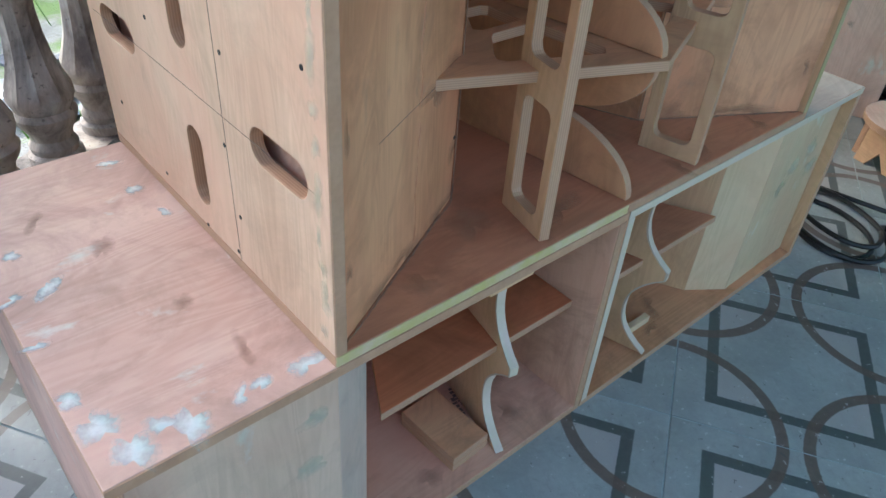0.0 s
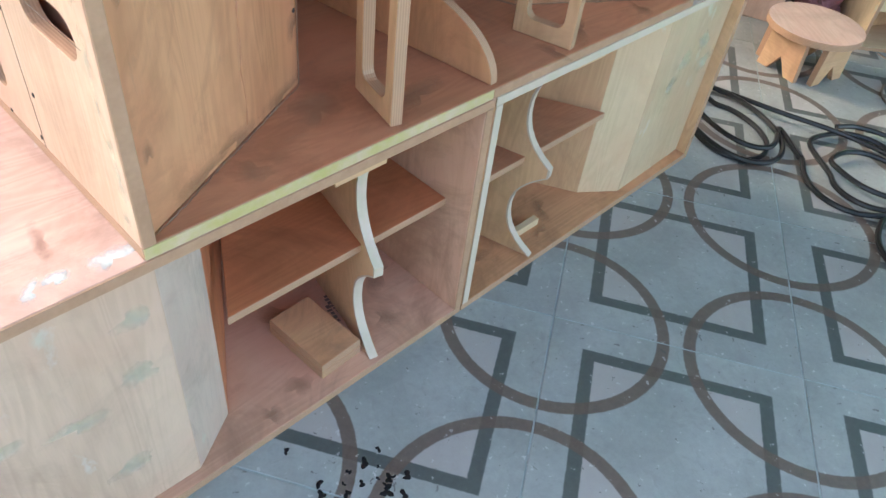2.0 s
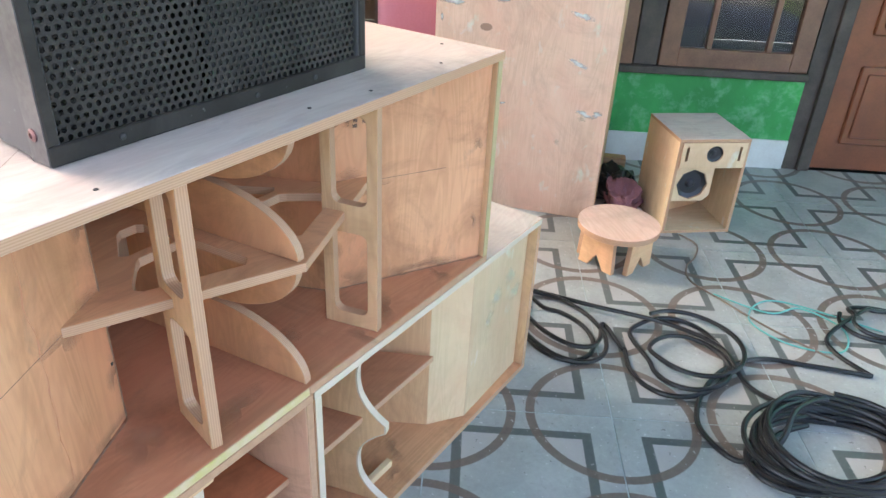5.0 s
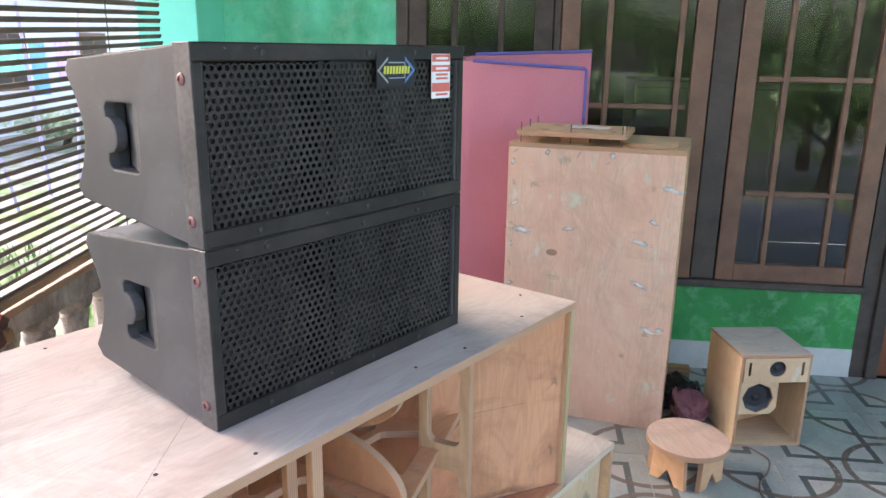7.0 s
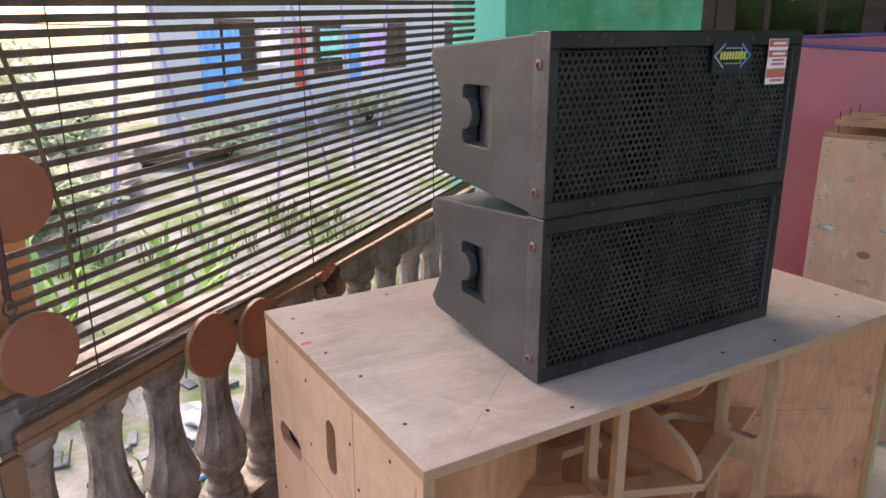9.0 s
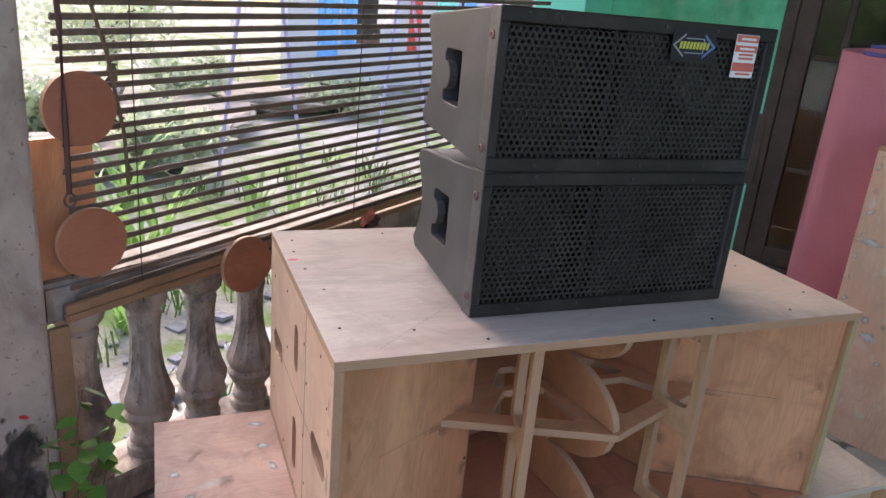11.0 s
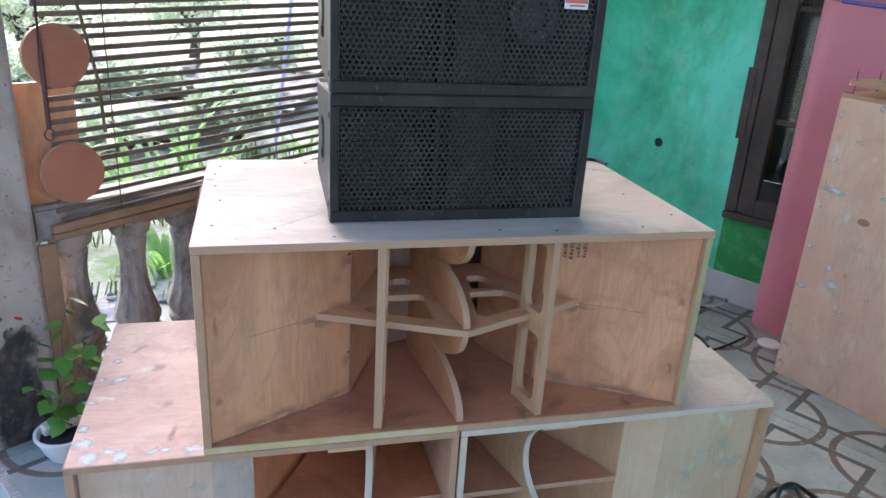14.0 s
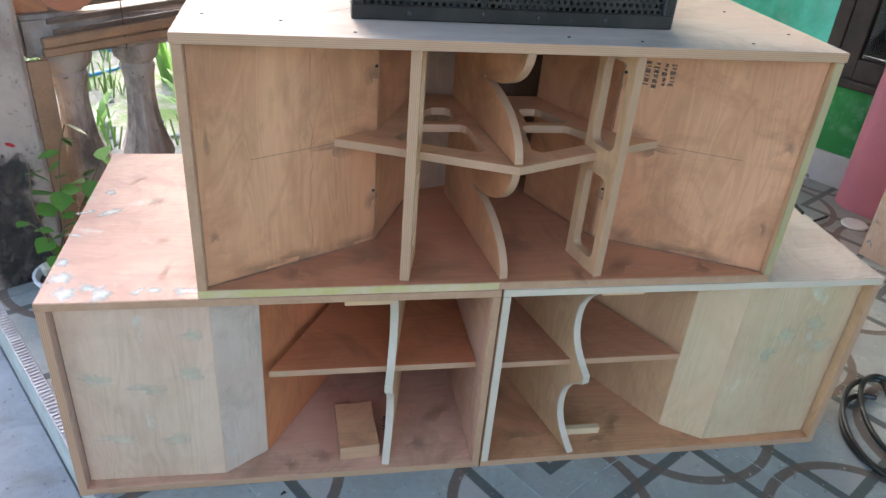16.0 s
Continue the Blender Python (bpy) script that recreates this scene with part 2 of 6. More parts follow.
DISC_WOOD = ply("red_disc_plywood", (0.40, 0.165, 0.09), (0.31, 0.12, 0.062), 0.0, stain_amt=0.2)
WHITE = plain("white_plastic", (0.75, 0.75, 0.74), 0.35, var=0.1, bmp=0)
CREAM = plain("cream_plastic", (0.66, 0.60, 0.46), 0.4, var=0.15, bmp=0)
LEAF = plain("green_leaf", (0.13, 0.31, 0.045), 0.45, var2=(0.07, 0.20, 0.03), scale=6, bmp=0)
LEAF_DK = plain("dark_leaf", (0.24, 0.40, 0.13), 0.45, var2=(0.06, 0.13, 0.04), scale=1.5, bmp=0)


def thin_leaf(name, a, b2):
    """A thin leaf that lets some light through."""
    m, nt, b = material(name)
    colr = mixed(nt, step(nt, noise_tex(nt, coords(nt), 5, 3), 0.4, 0.6), a, b2)
    nt.links.new(colr, b.inputs["Base Color"])
    b.inputs["Roughness"].default_value = 0.5
    tr = nt.nodes.new("ShaderNodeBsdfTranslucent")
    nt.links.new(colr, tr.inputs[0])
    mx = nt.nodes.new("ShaderNodeMixShader")
    mx.inputs[0].default_value = 0.45
    nt.links.new(b.outputs[0], mx.inputs[1])
    nt.links.new(tr.outputs[0], mx.inputs[2])
    nt.links.new(mx.outputs[0], nt.nodes["Material Output"].inputs[0])
    return m


# Leaf green paled towards white: the garden's washed-out glare is in the colour.
SHRUB = thin_leaf("washed_out_shrub_leaf", (0.45, 0.55, 0.33), (0.58, 0.63, 0.48))
STRAP_LEAF = thin_leaf("bright_strap_leaf", (0.20, 0.40, 0.09), (0.30, 0.46, 0.17))
GRASS = plain("grass_blade", (0.15, 0.28, 0.05), 0.6, var2=(0.09, 0.19, 0.03), scale=3, bmp=0)
STEM = plain("brown_stem", (0.16, 0.11, 0.06), 0.7)
BARK = plain("tree_bark", (0.10, 0.08, 0.06), 0.8, var=0.4)
BLUE = plain("blue_plastic", (0.22, 0.48, 0.80), 0.4, var=0.2, bmp=0)
PURPLE = plain("violet_paint", (0.55, 0.48, 0.80), 0.5, var=0.2, bmp=0)
BLUE_HOSE = plain("blue_hose", (0.04, 0.27, 0.62), 0.35, var=0.2, bmp=0)
CORAL = plain("coral_cloth", (0.62, 0.20, 0.15), 0.7, var=0.25)
TURQ_CLOTH = plain("turquoise_cloth", (0.30, 0.68, 0.66), 0.7, var=0.2)
# Brown chosen for the warm light it throws back; the ceiling is unseen.
CEIL = plain("warm_bounce_ceiling", (0.46, 0.36, 0.27), 0.8, var=0.2, scale=2)
HOUSE_FAR = plain("pale_render_wall", (0.78, 0.76, 0.73), 0.9, var2=(0.66, 0.64, 0.61), scale=0.8)
# Near black: the dimness of an unlit room is put into these two colours.
ROOM_IN = plain("unlit_room_black", (0.022, 0.022, 0.02), 0.8, var=0.4, scale=1.5)
FURN = plain("unlit_room_brown", (0.022, 0.016, 0.012), 0.4, var=0.4)
PAPER = plain("white_paper", (0.78, 0.77, 0.74), 0.7, var=0.1, bmp=0)
LABEL_RED = plain("red_label_ink", (0.66, 0.14, 0.10), 0.45, var=0.2, bmp=0)
LABEL_DARK = plain("dark_label_ink", (0.014, 0.014, 0.016), 0.7, bmp=0)
LOGO_Y = plain("yellow_green_ink", (0.62, 0.62, 0.08), 0.4, bmp=0)
LOGO_B = plain("blue_ink", (0.10, 0.22, 0.52), 0.4, bmp=0)
PENCIL = plain("pencil_line", (0.16, 0.11, 0.08), 0.8, bmp=0)
CORNER_DARK = plain("dark_corner_brown", (0.20, 0.12, 0.075), 0.9, var2=(0.34, 0.21, 0.13), scale=30, bmp=0)
TARP = plain("grey_plastic_sheet", (0.26, 0.29, 0.33), 0.4, var2=(0.12, 0.13, 0.15), scale=5, bmp=0)
HEAP = plain("tan_soil_heap", (0.50, 0.42, 0.34), 0.95, var2=(0.30, 0.26, 0.21), scale=4, bmp=0.6, fine=30.0)
MOSSY = plain("mossy_plank", (0.34, 0.33, 0.13), 0.8, var2=(0.44, 0.38, 0.24), scale=9)
MOULD = smear("black_mould", (0.05, 0.042, 0.036), (0.10, 0.082, 0.068), 0.9, 26)
ALU = plain("worn_aluminium", (0.40, 0.41, 0.43), 0.45, 0.4, var2=(0.28, 0.28, 0.29), scale=12)
STICK_GREY = plain("grey_print", (0.36, 0.36, 0.34), 0.6, bmp=0)
RED_PAINT = plain("red_spot", (0.55, 0.03, 0.03), 0.5, bmp=0)


def wall_paint(name, top, low, mid):
    """Limewashed green wall, blotched, paler chalky scuffs."""
    m, nt, b = material(name)
    oc = coords(nt)
    big = noise_tex(nt, oc, 1.5, 7, 0.62, (1, 1, 0.8), 0.3)
    small = noise_tex(nt, oc, 9, 7, 0.68, (1, 1, 1), 0.2)
    col = ramp(nt, big, [(0.38, low), (0.5, mid), (0.61, top)])
    scuff = step(nt, small, 0.50, 0.78)
    col = mixed(nt, math_node(nt, "MULTIPLY", scuff, 0.5), col, (0.40, 0.62, 0.48))
    spots = step(nt, noise_tex(nt, oc, 26, 5, 0.6), 0.60, 0.78)
    col = mixed(nt, math_node(nt, "MULTIPLY", spots, 0.5), col, low)
    nt.links.new(col, b.inputs["Base Color"])
    b.inputs["Roughness"].default_value = 0.75
    bump(nt, b, small, 0.3, 0.004)
    return m


GREEN_WALL = wall_paint("green_limewash", (0.17, 0.78, 0.56), (0.05, 0.36, 0.17), (0.10, 0.60, 0.36))
GREEN_LOW = wall_paint("green_gloss_paint", (0.04, 0.36, 0.08), (0.02, 0.20, 0.05), (0.03, 0.28, 0.07))
TURQ = plain("turquoise_paint", (0.18, 0.78, 0.60), 0.7, var2=(0.14, 0.68, 0.50), scale=3)


def concrete(name, light, dark, moss, cover=0.47):
    m, nt, b = material(name)
    oc = coords(nt)
    a = noise_tex(nt, oc, 6, 8, 0.65, (1, 1, 0.6), 0.4)
    c = noise_tex(nt, oc, 45, 5, 0.7)
    col = ramp(nt, a, [(0.36, dark), (0.52, light), (0.7, tuple(min(v * 1.2, 0.8) for v in light))])
    st = step(nt, noise_tex(nt, oc, 3.6, 7, 0.7, (1, 1, 0.5), 0.6), cover, cover + 0.16)
    col = mixed(nt, math_node(nt, "MULTIPLY", st, 0.8), col, moss)
    pits = step(nt, noise_tex(nt, oc, 70, 2, 0.5), 0.66, 0.72)
    col = mixed(nt, math_node(nt, "MULTIPLY", pits, 0.6), col, tuple(v * 0.4 for v in dark))
    nt.links.new(col, b.inputs["Base Color"])
    b.inputs["Roughness"].default_value = 0.85
    bump(nt, b, math_node(nt, "ADD", a, math_node(nt, "MULTIPLY", c, 0.4)), 0.6, 0.006)
    return m


CONC = concrete("weathered_concrete", (0.36, 0.32, 0.28), (0.20, 0.165, 0.14), (0.11, 0.085, 0.07))
BALUSTER = concrete("stained_cast_concrete", (0.40, 0.35, 0.30), (0.15, 0.12, 0.10), (0.04, 0.033, 0.03))
COLUMN_C = concrete("stained_column_concrete", (0.40, 0.335, 0.28), (0.27, 0.215, 0.175), (0.14, 0.105, 0.083), 0.55)
YARD = concrete("grey_yard_concrete", (0.20, 0.23, 0.26), (0.14, 0.155, 0.17), (0.16, 0.165, 0.16))


def soil_mat():
    m, nt, b = material("garden_soil")
    oc = coords(nt)
    a = noise_tex(nt, oc, 1.6, 8, 0.65)
    c = noise_tex(nt, oc, 22, 6, 0.7)
    col = ramp(nt, a, [(0.40, (0.40, 0.385, 0.355)), (0.50, (0.32, 0.31, 0.27)), (0.58, (0.16, 0.24, 0.07))])
    col = mixed(nt, math_node(nt, "MULTIPLY", step(nt, c, 0.5, 0.7), 0.5), col, (0.14, 0.12, 0.09))
    nt.links.new(col, b.inputs["Base Color"])
    b.inputs["Roughness"].default_value = 0.95
    bump(nt, b, c, 0.8, 0.02)
    return m


SOIL = soil_mat()


def tile_mat():
    """Cement-look tile: square band of slate grey, quarter rings of brown in its corners."""
    m, nt, b = material("patterned_floor_tile")
    oc = coords(nt)
    sep = nt.nodes.new("ShaderNodeSeparateXYZ")
    nt.links.new(oc, sep.inputs[0])
    ax = math_node(nt, "ABSOLUTE", sep.outputs[0])
    ay = math_node(nt, "ABSOLUTE", sep.outputs[1])
    ex_ = math_node(nt, "SUBTRACT", 0.25, ax)
    ey_ = math_node(nt, "SUBTRACT", 0.25, ay)
    r = math_node(nt, "SQRT", math_node(nt, "ADD", math_node(nt, "MULTIPLY", ex_, ex_), math_node(nt, "MULTIPLY", ey_, ey_)))
    s = math_node(nt, "MAXIMUM", ax, ay)
    wob = math_node(nt, "MULTIPLY", math_node(nt, "SUBTRACT", noise_tex(nt, oc, 90, 3), 0.5), 0.003)
    r = math_node(nt, "ADD", r, wob)
    s = math_node(nt, "ADD", s, wob)

    def band(v, lo, hi, soft=0.0012):
        return math_node(nt, "MULTIPLY", step(nt, v, lo - soft, lo + soft), math_node(nt, "SUBTRACT", 1.0, step(nt, v, hi - soft, hi + soft)))
    ring, square = band(r, 0.2115, 0.2365), band(s, 0.158, 0.1835)
    in_square = math_node(nt, "SUBTRACT", 1.0, step(nt, s, 0.157, 0.159))
    in_ring = math_node(nt, "SUBTRACT", 1.0, step(nt, r, 0.2115, 0.2125))
    cloud = noise_tex(nt, oc, 5, 6, 0.6)
    fine = noise_tex(nt, oc, 60, 6, 0.75)
    rnd = nt.nodes.new("ShaderNodeObjectInfo").outputs["Random"]
    base = ramp(nt, math_node(nt, "ADD", math_node(nt, "MULTIPLY", cloud, 0.7), math_node(nt, "MULTIPLY", fine, 0.3)), [(0.36, (0.230, 0.248, 0.224)), (0.62, (0.342, 0.364, 0.332))])
    base = mixed(nt, math_node(nt, "MULTIPLY", rnd, 0.12), base, (0.28, 0.28, 0.28))
    vein = step(nt, noise_tex(nt, oc, 24, 8, 0.75, (1, 1, 1), 1.6), 0.52, 0.72)
    base = mixed(nt, math_node(nt, "MULTIPLY", vein, 0.45), base, (0.20, 0.20, 0.175))
    base = mixed(nt, math_node(nt, "MULTIPLY", math_node(nt, "MULTIPLY", in_square, in_ring), 0.6), base, (0.39, 0.352, 0.315))
    base = mixed(nt, math_node(nt, "MULTIPLY", square, 0.93), base, mixed(nt, fine, (0.042, 0.051, 0.046), (0.10, 0.115, 0.104)))
    base = mixed(nt, math_node(nt, "MULTIPLY", ring, 0.9), base, mixed(nt, fine, (0.075, 0.052, 0.038), (0.175, 0.128, 0.098)))
    spots = step(nt, noise_tex(nt, oc, 60, 3, 0.6), 0.66, 0.70)
    base = mixed(nt, math_node(nt, "MULTIPLY", spots, 0.4), base, (0.62, 0.62, 0.58))
    dirt = step(nt, noise_tex(nt, oc, 55, 3, 0.6, (1, 1, 1), 0.5), 0.68, 0.71)
    base = mixed(nt, math_node(nt, "MULTIPLY", dirt, 0.7), base, (0.10, 0.09, 0.08))
    nt.links.new(base, b.inputs["Base Color"])
    nt.links.new(math_node(nt, "ADD", 0.22, math_node(nt, "MULTIPLY", fine, 0.25)), b.inputs["Roughness"])
    bump(nt, b, fine, 0.06, 0.001)
    return m


TILE = tile_mat()
GROUT = plain("pale_grout", (0.38, 0.44, 0.42), 0.8, var2=(0.27, 0.31, 0.28), scale=20)


def glass_mat():
    m, nt, b = material("window_glass")
    b.inputs["Base Color"].default_value = (0.9, 0.95, 0.93, 1)
    b.inputs["Roughness"].default_value = 0.02
    b.inputs["IOR"].default_value = 1.5
    b.inputs["Transmission Weight"].default_value = 1.0
    return m


GLASS = glass_mat()


def clear_plastic():
    m, nt, b = material("clear_plastic")
    b.inputs["Base Color"].default_value = (0.92, 0.95, 0.95, 1)
    b.inputs["Roughness"].default_value = 0.08
    b.inputs["IOR"].default_value = 1.4
    b.inputs["Transmission Weight"].default_value = 0.95
    return m


CLEAR = clear_plastic()


# ---- mesh helpers ----
from mathutils import geometry

ANGLE = 31.4  # the porch is laid square to its tiles, the stack of boxes is not
ROOM = pose(0, 0, 0, 0, 0, ANGLE)
rng = random.Random(7)


def room(p, q, z=0.0, rz=0.0, rx=0.0, ry=0.0):
    return ROOM @ pose(p, q, z, rx, ry, rz)


def thing(name, m, label, category, group="", kind=""):
    ob = new(name)
    ob.empty_display_size = 0.05
    ob.matrix_basis = m
    return tagged(ob, label, category, group, kind)


def finish(name, bm, mat, smooth=False):
    me = bpy.data.meshes.new(name)
    bm.to_mesh(me)
    bm.free()
    me.materials.append(mat)
    if smooth:
        me.shade_smooth()
        me.set_sharp_from_angle(angle=radians(35))
    return me


def part(name, bm, mat, parent, label="", smooth=False, m=None):
    ob = new(name, finish(name, bm, mat, smooth))
    ob.parent = parent
    if m is not None:
        ob.matrix_basis = m
    if label:
        ob["label"] = label
    return ob


def solo(name, bm, mat, m, label, category, group="", kind="", smooth=False):
    ob = new(name, finish(name, bm, mat, smooth))
    ob.matrix_basis = m
    return tagged(ob, label, category, group, kind)


def box(x0, x1, y0, y1, z0, z1, bevel=0.0015, bm=None, seg=1):
    own = bmesh.new()
    bmesh.ops.create_cube(own, size=1.0)
    for v in own.verts:
        v.co = Vector(((x0 + x1) / 2 + v.co.x * (x1 - x0), (y0 + y1) / 2 + v.co.y * (y1 - y0), (z0 + z1) / 2 + v.co.z * (z1 - z0)))
    if bevel:
        bmesh.ops.bevel(own, geom=own.edges[:], offset=bevel, segments=seg, affect="EDGES")
    if bm is None:
        return own
    me = bpy.data.meshes.new("tmp")
    own.to_mesh(me)
    own.free()
    bm.from_mesh(me)
    bpy.data.meshes.remove(me)
    return bm


def add(bm, other, m=None):
    if m is not None:
        other.transform(m)
    me = bpy.data.meshes.new("tmp")
    other.to_mesh(me)
    other.free()
    bm.from_mesh(me)
    bpy.data.meshes.remove(me)
    return bm


def tube(points, radius, sides=8, closed=False, cap=True):
    """A round bar along points."""
    bm = bmesh.new()
    pts = [Vector(p) for p in points]
    n = len(pts)
    rings = []
    up = Vector((0, 0, 1))
    for i, p in enumerate(pts):
        a = pts[(i - 1) % n] if closed or i > 0 else p
        b = pts[(i + 1) % n] if closed or i < n - 1 else p
        d = (b - a).normalized()
        s = d.cross(up)
        if s.length < 1e-3:
            s = d.cross(Vector((0, 1, 0)))
        s.normalize()
        t = s.cross(d)
        r = radius[i] if isinstance(radius, (list, tuple)) else radius
        rings.append([bm.verts.new(p + r * (math.cos(k * math.tau / sides) * s + math.sin(k * math.tau / sides) * t)) for k in range(sides)])
    for i in range(n if closed else n - 1):
        A, B = rings[i], rings[(i + 1) % n]
        for k in range(sides):
            bm.faces.new((A[k], A[(k + 1) % sides], B[(k + 1) % sides], B[k]))
    if cap and not closed:
        bm.faces.new(rings[0][::-1])
        bm.faces.new(rings[-1])
    bmesh.ops.recalc_face_normals(bm, faces=bm.faces[:])
    return bm


def lathe(profile, sides=24, squash=1.0):
    """Turned body about z from (radius, height) pairs."""
    bm = bmesh.new()
    rings = [[bm.verts.new((r * math.cos(k * math.tau / sides), squash * r * math.sin(k * math.tau / sides), z)) for k in range(sides)] for r, z in profile]
    for A, B in zip(rings, rings[1:]):
        for k in range(sides):
            bm.faces.new((A[k], A[(k + 1) % sides], B[(k + 1) % sides], B[k]))
    bm.faces.new(rings[0][::-1])
    bm.faces.new(rings[-1])
    bmesh.ops.recalc_face_normals(bm, faces=bm.faces[:])
    return bm


def offset_loop(loop, d):
    out = []
    n = len(loop)
    for i in range(n):
        a, b, c = Vector(loop[i - 1]), Vector(loop[i]), Vector(loop[(i + 1) % n])
        e1, e2 = (b - a).normalized(), (c - b).normalized()
        n1, n2 = Vector((-e1.y, e1.x)), Vector((-e2.y, e2.x))
        k = n1 + n2
        k = k / max(k.dot(n1), 0.4) if k.length > 1e-6 else n1
        out.append(b + d * k)
    return out


def sheet(outline, thick, m, holes=(), chamfer=0.0012):
    """A board cut to an outline (u, v), with holes, thick along w; its layers are kept for the edges' stripes."""
    def area(lp):
        return sum(a[0] * b[1] - b[0] * a[1] for a, b in zip(lp, lp[1:] + lp[:1]))
    loops = []
    for i, lp in enumerate([list(outline), *[list(h) for h in holes]]):
        ccw = area(lp) > 0
        if (i == 0) != ccw:
            lp = lp[::-1]
        loops.append([Vector(p) for p in lp])
    bm = bmesh.new()
    lay = bm.verts.layers.float.new("layer")
    uvl = bm.loops.layers.uv.new("UVMap")
    du, dv = rng.uniform(0, 50), rng.uniform(0, 50)
    levels = ((0.0, chamfer), (0.05, 0.0), (0.95, 0.0), (1.0, chamfer))
    rings, flat = [], {}
    for w, ins in levels:
        level = []
        for lp in loops:
            pts = offset_loop(lp, ins) if ins else lp
            ring = []
            for p in pts:
                v = bm.verts.new((p[0], p[1], w * thick))
                v[lay] = w
                flat[v] = (p[0] + du, p[1] + dv)
                ring.append(v)
            level.append(ring)
        rings.append(level)
    for A, B in zip(rings, rings[1:]):
        for ra, rb in zip(A, B):
            n = len(ra)
            for k in range(n):
                bm.faces.new((ra[k], ra[(k + 1) % n], rb[(k + 1) % n], rb[k]))
    for level, flip in ((rings[0], True), (rings[3], False)):
        verts = [v for r in level for v in r]
        for tri in geometry.tessellate_polygon([[v.co for v in r] for r in level]):
            f = [verts[i] for i in tri]
            if len(set(f)) < 3:
                continue
            nrm = (f[1].co - f[0].co).cross(f[2].co - f[0].co)
            if (nrm.z > 0) == flip:
                f = f[::-1]
            try:
                bm.faces.new(f)
            except ValueError:
                pass
    for f in bm.faces:
        for lp in f.loops:
            lp[uvl].uv = flat[lp.vert]
    bm.transform(m)
    return bm


def rect(a0, a1, b0, b1):
    return [(a0, b0), (a1, b0), (a1, b1), (a0, b1)]


def slot(cu, cv, lu, lv, steps=6):
    """A slot with round ends, lu by lv."""
    pts, r = [], min(lu, lv) / 2
    for i in range(4 * steps):
        a = math.tau * i / (4 * steps)
        c, s = math.cos(a), math.sin(a)
        pts.append((cu + r * c + (lu / 2 - r) * (1 if c > 1e-9 else -1), cv + r * s + (lv / 2 - r) * (1 if s >= 0 else -1)))
    return pts


def round_rect(u0, u1, v0, v1, r, steps=4):
    pts = []
    for cx, cy, a0 in ((u1 - r, v1 - r, 0), (u0 + r, v1 - r, 90), (u0 + r, v0 + r, 180), (u1 - r, v0 + r, 270)):
        for i in range(steps + 1):
            a = radians(a0 + 90 * i / steps)
            pts.append((cx + r * math.cos(a), cy + r * math.sin(a)))
    return pts


def circle(cu, cv, r, n=32):
    return [(cu + r * math.cos(math.tau * i / n), cv + r * math.sin(math.tau * i / n)) for i in range(n)]


def axes(o, u, v):
    """Matrix that lays (u, v, w) along the given directions from o."""
    u, v = Vector(u).normalized(), Vector(v).normalized()
    w = u.cross(v)
    return Matrix(((u.x, v.x, w.x, o[0]), (u.y, v.y, w.y, o[1]), (u.z, v.z, w.z, o[2]), (0, 0, 0, 1)))


PLY = 0.018


def horizontal(z, thick=PLY):
    return axes((0, 0, z), (1, 0, 0), (0, 1, 0))


def upright(a, b, z0, z1, thick=PLY, holes=(), outline=None):
    """A standing board whose face runs from plan point a to b; thickness goes to the left of a->b. u runs along z."""
    d = Vector((b[0] - a[0], b[1] - a[1], 0))
    m = axes((a[0], a[1], z0), (0, 0, 1), d)
    return sheet(outline or rect(0, z1 - z0, 0, d.length), thick, m, holes)


def dab(size, seed, stretch=1.6):
    """An irregular smear lying in the x-y plane."""
    r = random.Random(seed)
    bm = bmesh.new()
    c = bm.verts.new((0, 0, 0.0007))
    n, ph = 16, r.uniform(0, 6)
    ring = []
    for i in range(n):
        a = math.tau * i / n
        k = size * (0.65 + 0.25 * math.sin(2 * a + ph) + 0.18 * math.sin(3 * a + 2 * ph) + r.uniform(-0.12, 0.12))
        ring.append(bm.verts.new((k * stretch * math.cos(a), k * math.sin(a), 0.0001)))
    for i in range(n):
        bm.faces.new((c, ring[i], ring[(i + 1) % n]))
    return bm


def crumple(name, m, sx, sy, sz, mat, label, cat, seed):
    bm = bmesh.new()
    bmesh.ops.create_icosphere(bm, subdivisions=4, radius=1.0)
    for v in bm.verts:
        d = v.co.copy()
        k = 1 + 0.35 * noise.noise(d * 1.7 + Vector((seed, 0, 0))) + 0.16 * noise.noise(d * 4.5 + Vector((0, seed, 0)))
        v.co = Vector((d.x * sx * k, d.y * sy * k, max(0.0, (d.z * 0.5 + 0.5) * sz * k)))
    return solo(name, bm, mat, m, label, cat, smooth=True)


# ---- the setting ----
FLOOR_P0, WALL_P, RAIL_Q = -0.72, 2.45, 1.45
floor = solo("floor", box(FLOOR_P0, WALL_P, -3.6, 1.62, -0.3, -0.0018, 0.0), GROUT, ROOM, "porch floor laid with grey patterned tiles and pale joints", "floor", kind="structure")
yard = solo("ground", box(-60, 60, -60, 60, -0.6, -0.32, 0.0), SOIL, ROOM, "pale garden soil with grass patches around the porch", "ground", kind="structure")
apron = solo("pavement", box(-2.6, FLOOR_P0 - 0.002, -3.6, 4.0, -0.5, -0.13, 0.004), YARD, ROOM, "grey concrete apron one low step below the porch", "pavement", kind="structure")
nosing = thing("trim", room(0, 0), "ribbed whitish metal nosing along the porch step", "trim", kind="structure")
part("nosing", box(FLOOR_P0 - 0.001, FLOOR_P0 + 0.03, -3.6, 1.62, -0.006, 0.003, 0.001), ALU, nosing)
ribs = bmesh.new()
